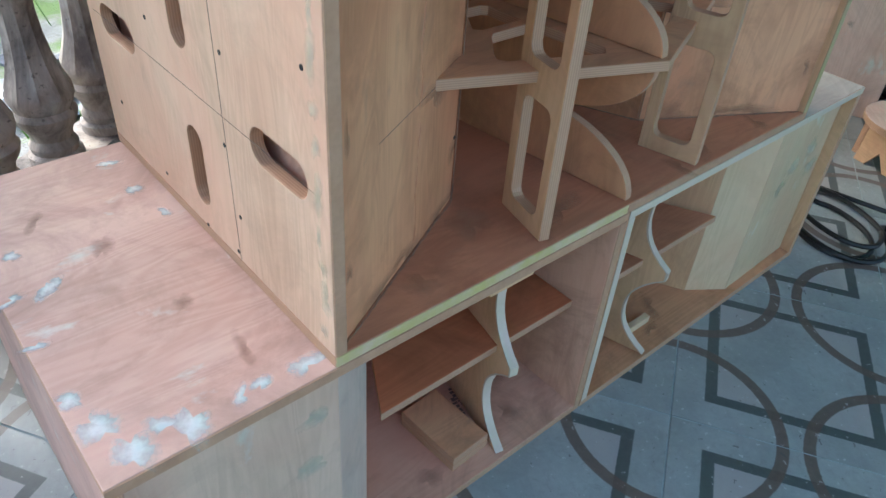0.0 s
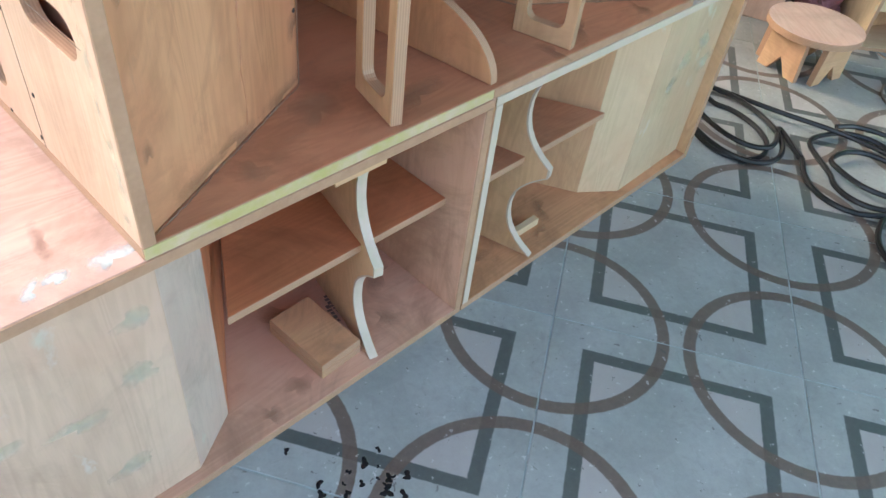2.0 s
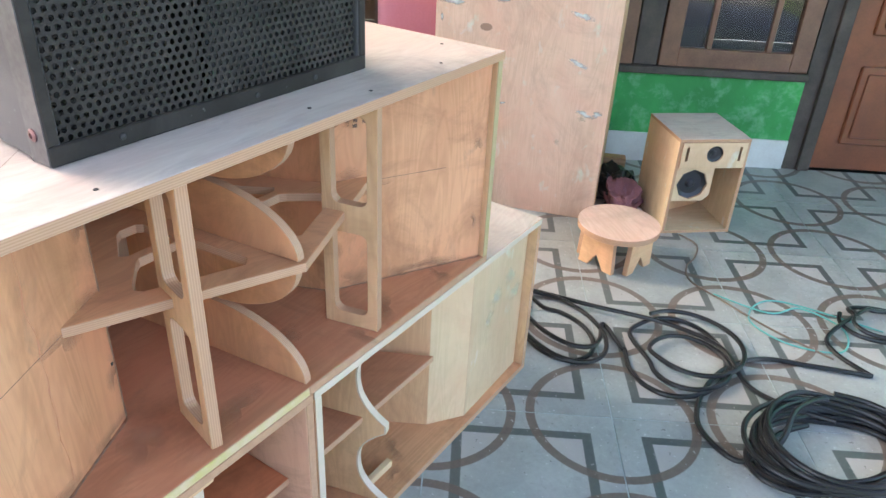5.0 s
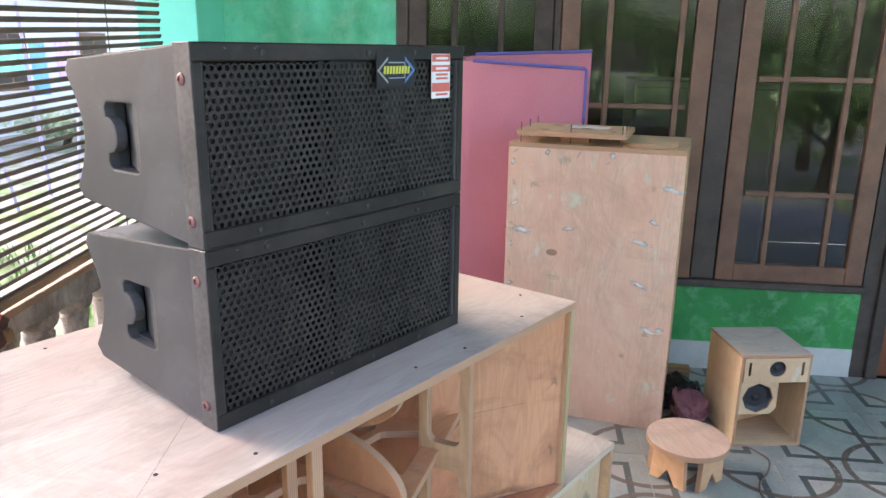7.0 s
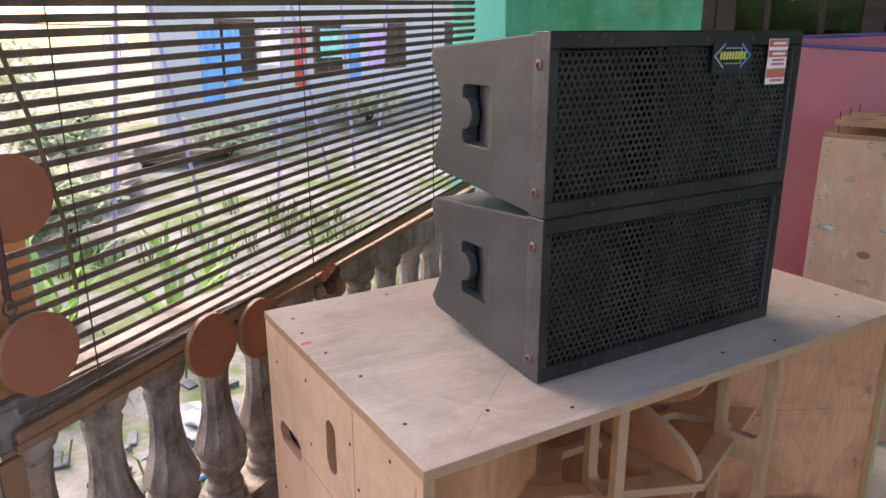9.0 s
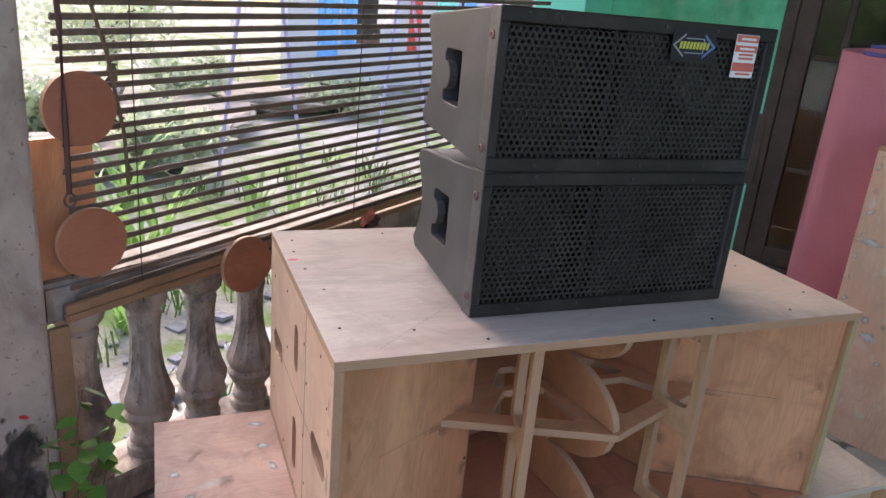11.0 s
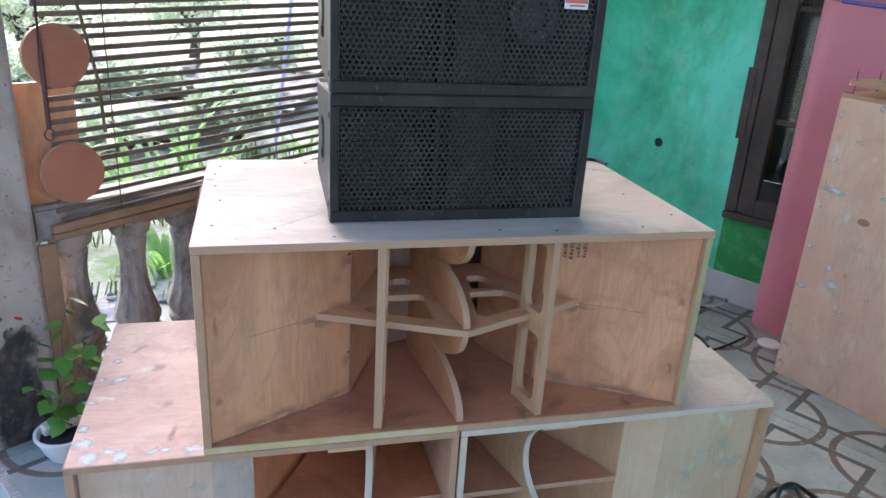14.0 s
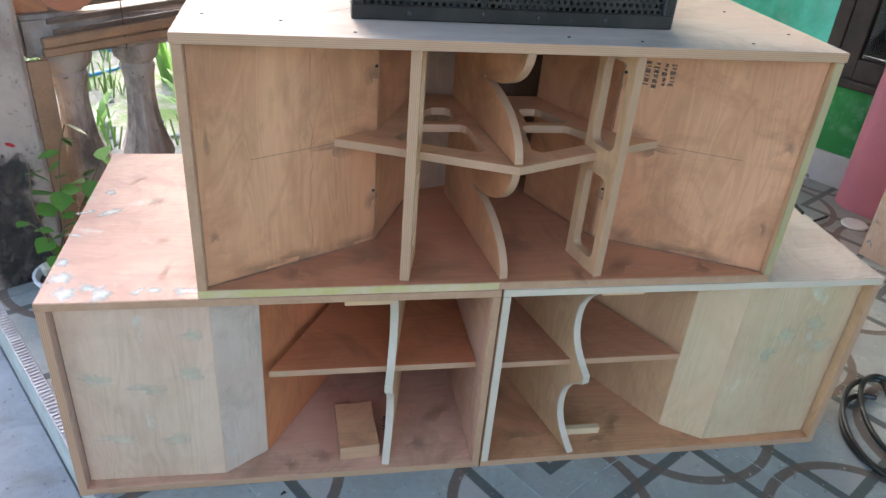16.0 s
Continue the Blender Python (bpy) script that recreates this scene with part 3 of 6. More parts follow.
for i in range(260):
    box(FLOOR_P0 + 0.002, FLOOR_P0 + 0.027, -2.0 + 0.014 * i, -1.993 + 0.014 * i, 0.003, 0.0055, 0, ribs)
tagged(part("rib", ribs, ALU, nosing), kind="stuff")

# Unseen ceiling, sized to cut the light that falls on tops and tiles.
ceiling = solo("ceiling", box(-1.2, 2.59, -2.9, 1.75, 2.75, 2.82, 0.0), CEIL, ROOM, "unseen porch ceiling, its reach and warm brown set to shape the light", "ceiling", kind="structure")

# house wall at WALL_P with window band and door; interior room beyond
WIN_Q = (-1.80, 0.475)
DOOR_Q = (-2.80, -1.93)
wall = thing("wall_house", ROOM, "green limewashed house wall with brown window frames", "wall", kind="structure")
T0, T1 = WALL_P, WALL_P + 0.14
part("wall_panel", box(T0, T1, WIN_Q[1], 1.33, 0.0, 2.75, 0), GREEN_WALL, wall, "blotchy green limewash over plaster")
part("wall_panel", box(T0, T1, WIN_Q[0], WIN_Q[1], 0.0, 0.44, 0), GREEN_LOW, wall, "scuffed green paint below the window")
part("wall_panel", box(T0, T1, WIN_Q[0], WIN_Q[1], 2.25, 2.75, 0), GREEN_WALL, wall)
part("wall_panel", box(T0, T1, DOOR_Q[1] + 0.06, WIN_Q[0], 0.0, 2.75, 0), DARK_WOOD, wall, "dark timber post between window and door")
part("wall_panel", box(T0, T1, -3.6, DOOR_Q[0] - 0.06, 0.0, 2.75, 0), GREEN_WALL, wall)
part("wall_panel", box(T0, T1, DOOR_Q[0] - 0.06, DOOR_Q[1] + 0.06, 2.12, 2.75, 0), GREEN_WALL, wall)
part("wall_panel", box(T1, T1 + 0.02, 1.33, 1.7, 0.0, 2.75, 0), GREEN_WALL, wall)
part("hole", lathe([(0.0005, 0), (0.02, 0.001), (0.024, 0.004), (0.018, 0.006), (0.0005, 0.005)], 12), LABEL_DARK, wall, "dark knocked hole in the plaster", m=pose(T0 + 0.003, 0.90, 0.735, 0, -90, 0))
sk = thing("baseboard", ROOM, "white glazed skirting tiles along the house wall", "baseboard", kind="structure")
for q0 in (-1.80, -1.30, -0.80, -0.30, 0.20, 0.70):
    part("skirting_tile", box(T0 - 0.012, T0 - 0.001, q0 + 0.002, min(q0 + 0.498, 1.32), 0.0, 0.145, 0.002), SKIRT, sk)

# Out of view; added to block light from the end beside the door.
solo("shade_wall_end", box(0.9, T1, -3.72, -3.602, -0.3, 2.75, 0.0), GREEN_WALL, ROOM, "unseen green wall added to keep light off the door end of the porch", "wall", kind="structure")
pier = thing("pillar", ROOM, "turquoise painted pier at the end of the balustrade", "pillar", kind="structure")
part("upper_pier", box(2.16, T1, 1.332, 1.62, 0.76, 2.75, 0.004), TURQ, pier, "bright turquoise painted plaster")
part("lower_pier", box(2.24, T1, 1.336, 1.60, 0.0, 0.758, 0.006), CONC, pier, "bare grey concrete base")
part("meter_box", box(T0 - 0.05, T0 - 0.002, 0.95, 1.12, 1.78, 1.98, 0.008), CREAM, wall, "cream electric box on the wall")

# windows: two casements beside a fixed frame
def casement(name, q_hi, q_lo, rows, cols, z0, z1, mat, stile=0.085):
    """A casement between q_lo and q_hi with a grid of glazing bars, and one pane a light."""
    w = thing(name, ROOM, "brown wooden casement window with glazing bars and dark panes", "window", kind="structure")
    x0, x1 = T0 - 0.012, T0 + 0.033
    fr = part("window_frame", box(x0, x1, q_lo, q_lo + stile, z0, z1, 0.004), mat, w)
    part("window_frame", box(x0, x1, q_hi - stile, q_hi, z0, z1, 0.004), mat, w)
    part("window_frame", box(x0 + 0.001, x1 - 0.001, q_lo + stile, q_hi - stile, z0, z0 + stile, 0.003), mat, w)
    part("window_frame", box(x0 + 0.001, x1 - 0.001, q_lo + stile, q_hi - stile, z1 - stile, z1, 0.003), mat, w)
    qs = [q_lo + stile, *cols, q_hi - stile]
    zs = [z0 + stile, *rows, z1 - stile]
    for c in cols:
        part("glazing_bar", box(x0 + 0.006, x1 - 0.008, c - 0.013, c + 0.013, z0 + stile, z1 - stile, 0.003), mat, w)
    for r in rows:
        for a, b in zip(qs, qs[1:]):
            part("glazing_bar", box(x0 + 0.008, x1 - 0.01, a + 0.012, b - 0.012, r - 0.012, r + 0.012, 0.003), mat, w)
    for a, b in zip(qs, qs[1:]):
        for c, d in zip(zs, zs[1:]):
            pane = part("pane", box(x0 + 0.018, x0 + 0.023, a + 0.004, b - 0.004, c + 0.004, d - 0.004, 0), GLASS, w, "clear glass pane")
            pane.visible_shadow = False
    return w


casement("window_1", -1.105, -1.790, (0.905, 1.435, 1.95), (-1.595, -1.322), 0.475, 2.2, FRAME_WOOD)
casement("window_2", -0.30, -0.985, (0.935, 1.300, 1.95), (-0.842, -0.52), 0.475, 2.2, FRAME_WOOD)
casement("window_3", 0.415, -0.26, (0.945, 1.455, 1.95), (-0.02, 0.20), 0.475, 2.2, DARK_WOOD)
wf = thing("window_surround", ROOM, "dark weathered timber frame round the windows", "window frame", kind="structure")
part("sill", box(T0 - 0.035, T1, WIN_Q[0], WIN_Q[1], 0.44, 0.474, 0.004), DARK_WOOD, wf)
part("jamb", box(T0 - 0.016, T1, 0.418, WIN_Q[1], 0.475, 2.25, 0.004), DARK_WOOD, wf)
part("jamb", box(T0 - 0.005, T1, -1.10, -0.99, 0.475, 2.25, 0.004), DARK_WOOD, wf)
part("jamb", box(T0 - 0.005, T1, -0.297, -0.263, 0.475, 2.25, 0.004), DARK_WOOD, wf)
part("head", box(T0 - 0.004, T1, -1.80, 0.417, 2.201, 2.249, 0.004), DARK_WOOD, wf)
part("strip", box(T0 - 0.0205, T0 - 0.0165, 0.45, 0.49, 0.84, 1.18, 0.001), DARK_WOOD, wf, "splintered strip of bare wood")

door = thing("door_1", ROOM, "red-brown varnished panel door, closed", "door", kind="structure")
part("door_jamb", box(T0 - 0.02, T1, DOOR_Q[1] + 0.001, DOOR_Q[1] + 0.059, 0.0, 2.12, 0.004), DARK_WOOD, door)
part("door_jamb", box(T0 - 0.02, T1, DOOR_Q[0] - 0.059, DOOR_Q[0] - 0.001, 0.0, 2.12, 0.004), DARK_WOOD, door)
leaf = part("door_leaf", box(T0 + 0.012, T0 + 0.05, DOOR_Q[0], DOOR_Q[1], 0.008, 2.1, 0.003), DOOR_WOOD, door)
for q0, q1 in ((-2.32, -2.04), (-2.70, -2.42)):
    for z0, z1 in ((0.14, 0.52), (0.66, 1.02), (1.16, 1.95)):
        part("door_panel", box(T0 + 0.000, T0 + 0.0115, q0, q1, z0, z1, 0.008), DOOR_WOOD, leaf)
        part("door_panel", box(T0 - 0.006, T0 - 0.0005, q0 + 0.035, q1 - 0.035, z0 + 0.035, z1 - 0.035, 0.005), DOOR_WOOD, leaf)
hp = part("door_handle", box(T0 - 0.004, T0 + 0.0115, -2.015, -1.965, 0.92, 1.21, 0.004), BRASS, door, "worn brass handle plate")
part("lever", tube([(T0 - 0.004, -1.99, 1.10), (T0 - 0.05, -1.99, 1.10), (T0 - 0.055, -2.01, 1.10), (T0 - 0.055, -2.12, 1.105)], 0.009, 10), CHROME, hp, "steel lever", smooth=True)
part("keyhole", box(T0 - 0.006, T0 - 0.0042, -1.996, -1.984, 0.975, 1.0, 0.001), LABEL_DARK, hp)

# The room's dimness comes from its near-black walls and furniture.
inner = thing("wall_interior", ROOM, "walls of the room behind the windows, coloured near black for its dimness", "wall", kind="structure")
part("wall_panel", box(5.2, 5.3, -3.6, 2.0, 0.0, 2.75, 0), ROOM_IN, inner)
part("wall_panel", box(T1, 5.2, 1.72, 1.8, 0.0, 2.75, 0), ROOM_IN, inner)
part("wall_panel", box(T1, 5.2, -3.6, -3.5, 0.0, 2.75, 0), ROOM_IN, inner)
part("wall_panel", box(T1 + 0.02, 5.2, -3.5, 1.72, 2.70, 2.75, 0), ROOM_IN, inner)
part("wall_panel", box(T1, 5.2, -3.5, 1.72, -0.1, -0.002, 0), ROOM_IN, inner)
cab = thing("cupboard", room(4.4, -1.4), "wooden cupboard coloured near black for the dimness of the room", "cupboard")
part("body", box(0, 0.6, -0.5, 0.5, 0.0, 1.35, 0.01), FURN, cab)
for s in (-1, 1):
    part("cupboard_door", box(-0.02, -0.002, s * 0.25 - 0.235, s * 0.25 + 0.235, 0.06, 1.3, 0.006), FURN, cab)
tab = thing("table", room(3.5, -0.5), "wooden table coloured near black for the dimness of the room", "table")
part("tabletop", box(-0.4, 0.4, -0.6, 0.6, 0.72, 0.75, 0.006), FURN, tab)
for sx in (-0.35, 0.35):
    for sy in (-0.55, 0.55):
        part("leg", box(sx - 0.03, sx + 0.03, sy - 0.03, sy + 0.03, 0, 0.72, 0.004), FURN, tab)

# balustrade, column
col = solo("column", box(-0.695, -0.475, 1.365, 1.60, -0.3, 2.75, 0.012, seg=2), COLUMN_C, ROOM, "bare concrete porch column stained dark near its foot", "column", kind="structure")
part("paint_spot", lathe([(0.0005, 0), (0.0055, 0.0005), (0.005, 0.0015), (0.0005, 0.002)], 9, 2.6), RED_PAINT, col, "red paint spot", m=pose(-0.56, 1.363, 0.44, 90, 0, 0) @ pose(0, 0, 0, 0, 0, 60))
rail = thing("balustrade", ROOM, "concrete balustrade with moulded bottle-shaped balusters", "balustrade", kind="structure")
part("coping", box(-0.474, 2.238, 1.40, 1.56, 0.655, 0.768, 0.012, seg=2), CONC, rail, "weathered concrete handrail")
part("plinth", box(-0.474, 2.238, 1.40, 1.58, -0.005, 0.10, 0.01), BALUSTER, rail, "dark stained plinth")
prof = [(0.070, 0.10), (0.070, 0.125), (0.058, 0.132), (0.062, 0.15), (0.052, 0.17), (0.056, 0.19), (0.072, 0.215), (0.080, 0.24), (0.070, 0.255), (0.076, 0.27), (0.082, 0.285), (0.079, 0.305), (0.066, 0.34), (0.053, 0.385), (0.045, 0.44), (0.042, 0.50), (0.045, 0.545), (0.053, 0.58), (0.047, 0.592), (0.064, 0.612), (0.070, 0.63), (0.070, 0.656)]
bal = lathe(prof, 20)
for v in bal.verts:
    a = math.atan2(v.co.y, v.co.x)
    if 0.30 < v.co.z < 0.575:
        k = 1 + 0.05 * math.cos(10 * a)
        v.co.x *= k
        v.co.y *= k
bal_me = finish("baluster", bal, BALUSTER, True)
for i in range(13):
    ob = new("baluster", bal_me)
    ob.parent = rail
    ob.location = (-0.345 + 0.2 * i, 1.48, 0)
    ob.rotation_euler = (0, 0, i * 1.3)
part("side_board", sheet(rect(0, 0.375, 0, 0.175), PLY, axes((-0.4645, 1.44, 0.7685), (0, 0, 1), (1, 0, 0))), PLY_TAN, rail, "pinkish board standing on the coping")

# bamboo blind, hanging crooked
blind = thing("bamboo_blind", ROOM, "brown bamboo slat blind hanging crooked over the balustrade", "blind")
BQ = 1.385
slat_me = finish("slat", box(0, 2.31, -0.003, 0.003, -0.0092, 0.0092, 0.002), SLAT)
N_SLATS = 40
for i in range(N_SLATS):
    f = i / (N_SLATS - 1)
    zl = 0.722 + 1.34 * f
    zr = zl + 2.31 * (0.068 - 0.062 * f)
    zl += rng.uniform(-0.003, 0.003)
    zr += rng.uniform(-0.003, 0.003)
    ob = new("slat", slat_me)
    ob.parent = blind
    ob.matrix_basis = pose(-0.392 + rng.uniform(-0.012, 0.012), BQ, zl, 22 + rng.uniform(-10, 10), -math.degrees(math.atan2(zr - zl, 2.31)), 0)
for k, (w, dz) in enumerate(((0.028, 0.0), (0.024, -0.03))):
    part("bottom_bar", box(-0.02, 2.33, -0.012, 0.012, -w / 2, w / 2, 0.004), BAR_WOOD, blind, "split bamboo bottom bar", m=pose(-0.405, BQ - 0.004 + 0.004 * k, 0.700 + dz * 0.9, 0, -4.0 + 0.5 * k, 0))
part("top_bar", box(-0.40, 1.93, BQ - 0.015, BQ + 0.015, 2.08, 2.12, 0.004), BAR_WOOD, blind)
for p in (-0.205, 0.645, 1.5):
    part("cord", tube([(p, BQ - 0.010, 0.66), (p, BQ - 0.010, 2.75)], 0.0018, 5), CORD, blind)
part("pull_cord", tube([(-0.235, BQ - 0.018, 0.99), (-0.24, BQ - 0.018, 1.15), (-0.275, BQ - 0.018, 1.36), (-0.315, BQ - 0.018, 1.5), (-0.37, BQ - 0.015, 1.75)], 0.005, 6), STEM, blind, "twisted brown pull cord")

# black mould blotches on the column's foot
r8 = random.Random(44)
for k in range(110):
    z = 0.03 + abs(r8.gauss(0, 0.19)) if k % 4 else r8.uniform(0.03, 0.36)
    size = r8.uniform(0.02, 0.085) if z < 0.36 else r8.uniform(0.006, 0.018)
    if k % 3:
        mm = pose(r8.uniform(-0.635, -0.535), 1.3648 - 0.00002 * k, z, 90, 0, 0) @ pose(0, 0, 0, 0, 0, r8.uniform(60, 120))
    else:
        mm = pose(-0.4748 + 0.00002 * k, 1.385, z, 0, 90, 0)
        size *= 0.35
    part("mould_blotch", dab(size, 600 + k, 1.7), MOULD, col, "black mould blotch", m=mm)
solo("plank", box(-0.4735, -0.418, 1.372, 1.392, 0.1005, 0.655, 0.002), BAR_WOOD, ROOM, "narrow brown wooden strip standing by the column", "plank")


# ---- plywood discs on the balustrade ----
def wood_disc(p, q, z, tilt, label):
    d = solo("wood_disc", sheet(circle(0, 0, 0.093, 40), PLY, Matrix.Identity(4)), DISC_WOOD, room(p, q, z, 0, 90 + tilt), label, "plywood disc", "plywood discs on the balustrade")
    return d


wood_disc(-0.355, 1.374, 1.228, 0, "round reddish plywood cut-out hung by the strap of the blind")
wood_disc(-0.347, 1.374, 0.876, -2, "round reddish plywood cut-out leaning on the blind above the coping")
wood_disc(0.146, 1.369, 0.701, -2, "round reddish plywood cut-out leaning on the balustrade")
wood_disc(0.345, 1.369, 0.679, -2, "round reddish plywood cut-out leaning on the balustrade")
strap = thing("strap", ROOM, "brown webbing strap with a small metal buckle hanging beside the column", "strap")
part("webbing", tube([(-0.41, 1.365, 1.90), (-0.395, 1.352, 1.43), (-0.40, 1.348, 1.215), (-0.402, 1.352, 1.02)], 0.007, 6), STRAP, strap)
part("buckle", tube([(-0.402 + 0.014 * math.cos(a), 1.352, 1.003 + 0.018 * math.sin(a)) for a in [math.tau * i / 12 for i in range(12)]], 0.003, 6, True), STEEL_EDGE, strap, "small metal buckle")


# ---- the stack: plywood bass cabinets ----
def lower_cabinet(s, label, face, bevel_face, slant, shelf_mat, floor_mat, vane_mat, top_mat, inner_side):
    """A folded-horn cabinet; s is -1 for the one towards the column, +1 for the other. Local x runs outward."""
    W, D, H = 0.870, 0.68, 0.498
    c = thing("bass_cabinet", pose(0.0, 0, 0), label, "speaker cabinet", "plywood bass cabinets of the stack")

    def X(x):
        return s * x

    def up(a, b, z0, z1, **k):
        a, b = (X(a[0]), a[1]), (X(b[0]), b[1])
        if s < 0:
            a, b = b, a
        return upright(a, b, z0, z1, **k)

    def flat(pts, z, th=PLY):
        return sheet([(X(x), y) for x, y in pts], th, axes((0, 0, z), (1, 0, 0), (0, 1, 0)))
    x0, x1 = 0.002, 0.002 + W
    part("top_panel", flat(rect(x0, x1, 0, D), H - PLY), top_mat, c, "pinkish top with pale filler patches" if s < 0 else "sanded pale top")
    part("bottom_panel", flat(rect(x0, x1, 0, D), 0), floor_mat, c)
    part("side_panel", up((x1, 0.0), (x1, D), PLY, H - PLY), PLY_PINK if s < 0 else PLY_PALE, c)
    part("side_panel", up((x0 + PLY, 0.0), (x0 + PLY, D), PLY, H - PLY), inner_side, c)
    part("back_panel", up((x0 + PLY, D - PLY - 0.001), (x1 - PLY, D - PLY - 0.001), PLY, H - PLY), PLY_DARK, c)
    z0, z1 = PLY + 0.0005, H - PLY - 0.0005
    part("baffle", up((0.5712, 0.0186), (x1 - PLY - 0.001, 0.026), z0, z1), face, c)
    part("baffle", up((0.4832, 0.0786), (0.5712, 0.0188), z0, z1), bevel_face, c, "bevelled strip beside the horn mouth")
    part("horn_wall", up((0.235, 0.50), (0.4836, 0.0784), z0, z1), slant, c, "slanted wall of the horn mouth")
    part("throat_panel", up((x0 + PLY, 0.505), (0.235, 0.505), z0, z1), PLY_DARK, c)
    zs = 0.252 if s < 0 else 0.246
    part("shelf", flat([(x0 + PLY + 0.001, 0.058), (0.470, 0.058), (0.225, 0.50), (x0 + PLY + 0.001, 0.50)], zs, 0.016), shelf_mat, c, "brace shelf across the horn mouth")
    # brace with two scallops cut into its front
    pts = []
    for za, zb, dp in ((PLY + 0.001, 0.232, 0.068), (0.252, H - PLY - 0.001, 0.066)):
        for i in range(15):
            t = i / 14
            pts.append((za + (zb - za) * t, 0.004 + dp * (1 - abs(2 * t - 1) ** 2.4)))
    back = [(H - PLY - 0.001, 0.40), (PLY + 0.001, 0.40)]
    a, b = (X(0.213 if s < 0 else 0.240), 0.006), (X(0.122), 0.43)
    d = Vector((b[0] - a[0], b[1] - a[1], 0))
    part("brace", sheet(pts + back, 0.016, axes((a[0] - (0.008 if s > 0 else 0.0), a[1], 0.0), (0, 0, 1), d)), vane_mat, c, "scalloped brace with whitish filler on its front edge")
    # filler on the scalloped edge
    edge = bmesh.new()
    mm = axes((a[0] - (0.008 if s > 0 else 0.0), a[1], 0.0), (0, 0, 1), d)
    vs = []
    for u, v in pts:
        vs.append([edge.verts.new(mm @ Vector((u, v - 0.0012, w))) for w in (-0.0006, 0.0166)] + [edge.verts.new(mm @ Vector((u, v + 0.003, w))) for w in (0.0166, -0.0006)])
    for A, B in zip(vs, vs[1:]):
        for k in range(4):
            edge.faces.new((A[k], A[(k + 1) % 4], B[(k + 1) % 4], B[k]))
    bmesh.ops.recalc_face_normals(edge, faces=edge.faces[:])
    part("edge_filler", edge, WHITE_EDGE, c, "whitish green filler on the scallops")
    if s < 0:
        part("cleat", box(-0.315, -0.222, 0.004, 0.04, H - PLY - 0.012, H - PLY - 0.001, 0.001), PLY_PALE, c, "thin strip under the top")
    else:
        part("cleat", box(0.215, 0.31, 0.004, 0.04, H - PLY - 0.008, H - PLY - 0.001, 0.001), PLY_PALE, c, "thin strip under the top")
        part("cleat", box(0.226, 0.315, 0.062, 0.078, PLY + 0.001, PLY + 0.02, 0.001), PLY_CREAM, c, "short cleat on the floor of the mouth")
    # filled front edges
    e = 0.0016
    part("edge_filler", box(min(X(x0), X(x1)), max(X(x0), X(x1)), -e, 0.0005, H - PLY + 0.001, H - 0.001, 0.0005), EDGE_TAN if s < 0 else WHITE_EDGE, c)
    part("edge_filler", box(min(X(x0 + 0.001), X(x0 + PLY - 0.001)), max(X(x0 + 0.001), X(x0 + PLY - 0.001)), -e, 0.0005, PLY, H - PLY, 0.0005), EDGE_TAN if s < 0 else WHITE_EDGE, c)
    return c


left_box = lower_cabinet(-1, "raw plywood bass cabinet with pinkish top and pale filler patches", PLY_PUTTY, PLY_GREY, PLY_ORANGE, PLY_ORANGE, PLY_FLESH, PLY_PALE, PLY_PINK, PLY_FLESH)
right_box = lower_cabinet(1, "raw cream plywood bass cabinet with scalloped brace, standing on tiles", PLY_OLIVE, PLY_CREAM, PLY_PALE, PLY_RED, PLY_TAN, PLY_PALE, PLY_TOP, PLY_PALE)

offcut = thing("plywood_offcut", pose(-0.280, 0.108, PLY + 0.0005, 0, 0, 3), "thick rectangular plywood offcut lying in the cabinet mouth", "wood block")
part("block", sheet(rect(-0.045, 0.045, -0.073, 0.073), 0.0185, pose(0, 0, 0)), PLY_TAN, offcut)
part("block", sheet(rect(-0.045, 0.045, -0.073, 0.073), 0.0185, pose(0, 0, 0.0187)), PLY_TAN, offcut)


def stamp(m, n, w, seed):
    """A row of short dark bars, as smudged stencilled marks."""
    r = random.Random(seed)
    bm = bmesh.new()
    x = 0.0
    while x < w:
        d = r.uniform(0.003, 0.009)
        box(x, x + d, 0, r.uniform(0.006, 0.012), 0, 0.0006, 0, bm)
        x += d + 0.003
    bm.transform(m)
    return bm


for mm in (pose(-0.30, 0.035, PLY, 0, 0, 20), pose(-0.21, 0.12, PLY, 0, 0, 80), pose(-0.195, 0.14, PLY, 0, 0, 80)):
    part("stencil_mark", stamp(mm, 6, 0.05, int(mm.translation.x * 1000)), PENCIL, left_box, "smudged dark stencil bars")

# upper cabinet
UZ, UH, UX, UD = 0.4985, 0.493, 0.586, 0.685
upper = thing("bass_cabinet", pose(0, 0, 0), "wide raw plywood horn cabinet with braces, on two cabinets", "speaker cabinet", "plywood bass cabinets of the stack")
part("bottom_panel", sheet(rect(-UX, UX, 0, UD), PLY, horizontal(UZ)), PLY_RED, upper, "reddish floor of the horn mouth")
part("top_panel", sheet(rect(-UX - 0.001, UX + 0.001, -0.004, UD), PLY, horizontal(UZ + UH - PLY)), PLY_TOP, upper, "sanded pale top with screw heads")
UB, UT = UZ + PLY, UZ + UH - PLY
# side with four hand slots round its middle; u is height, v is depth
cz, cy = 0.742 - UB, 0.337
slots = [slot(cz, 0.105, 0.05, 0.125), slot(cz, 0.567, 0.05, 0.125), slot(cz - 0.122, cy, 0.125, 0.045), slot(cz + 0.105, cy, 0.105, 0.045)]
part("side_panel", sheet(rect(0, UT - UB, 0, UD), PLY, axes((-UX + PLY, 0, UB), (0, 0, 1), (0, 1, 0)), slots), PLY_SIDE, upper, "side with four hand slots")
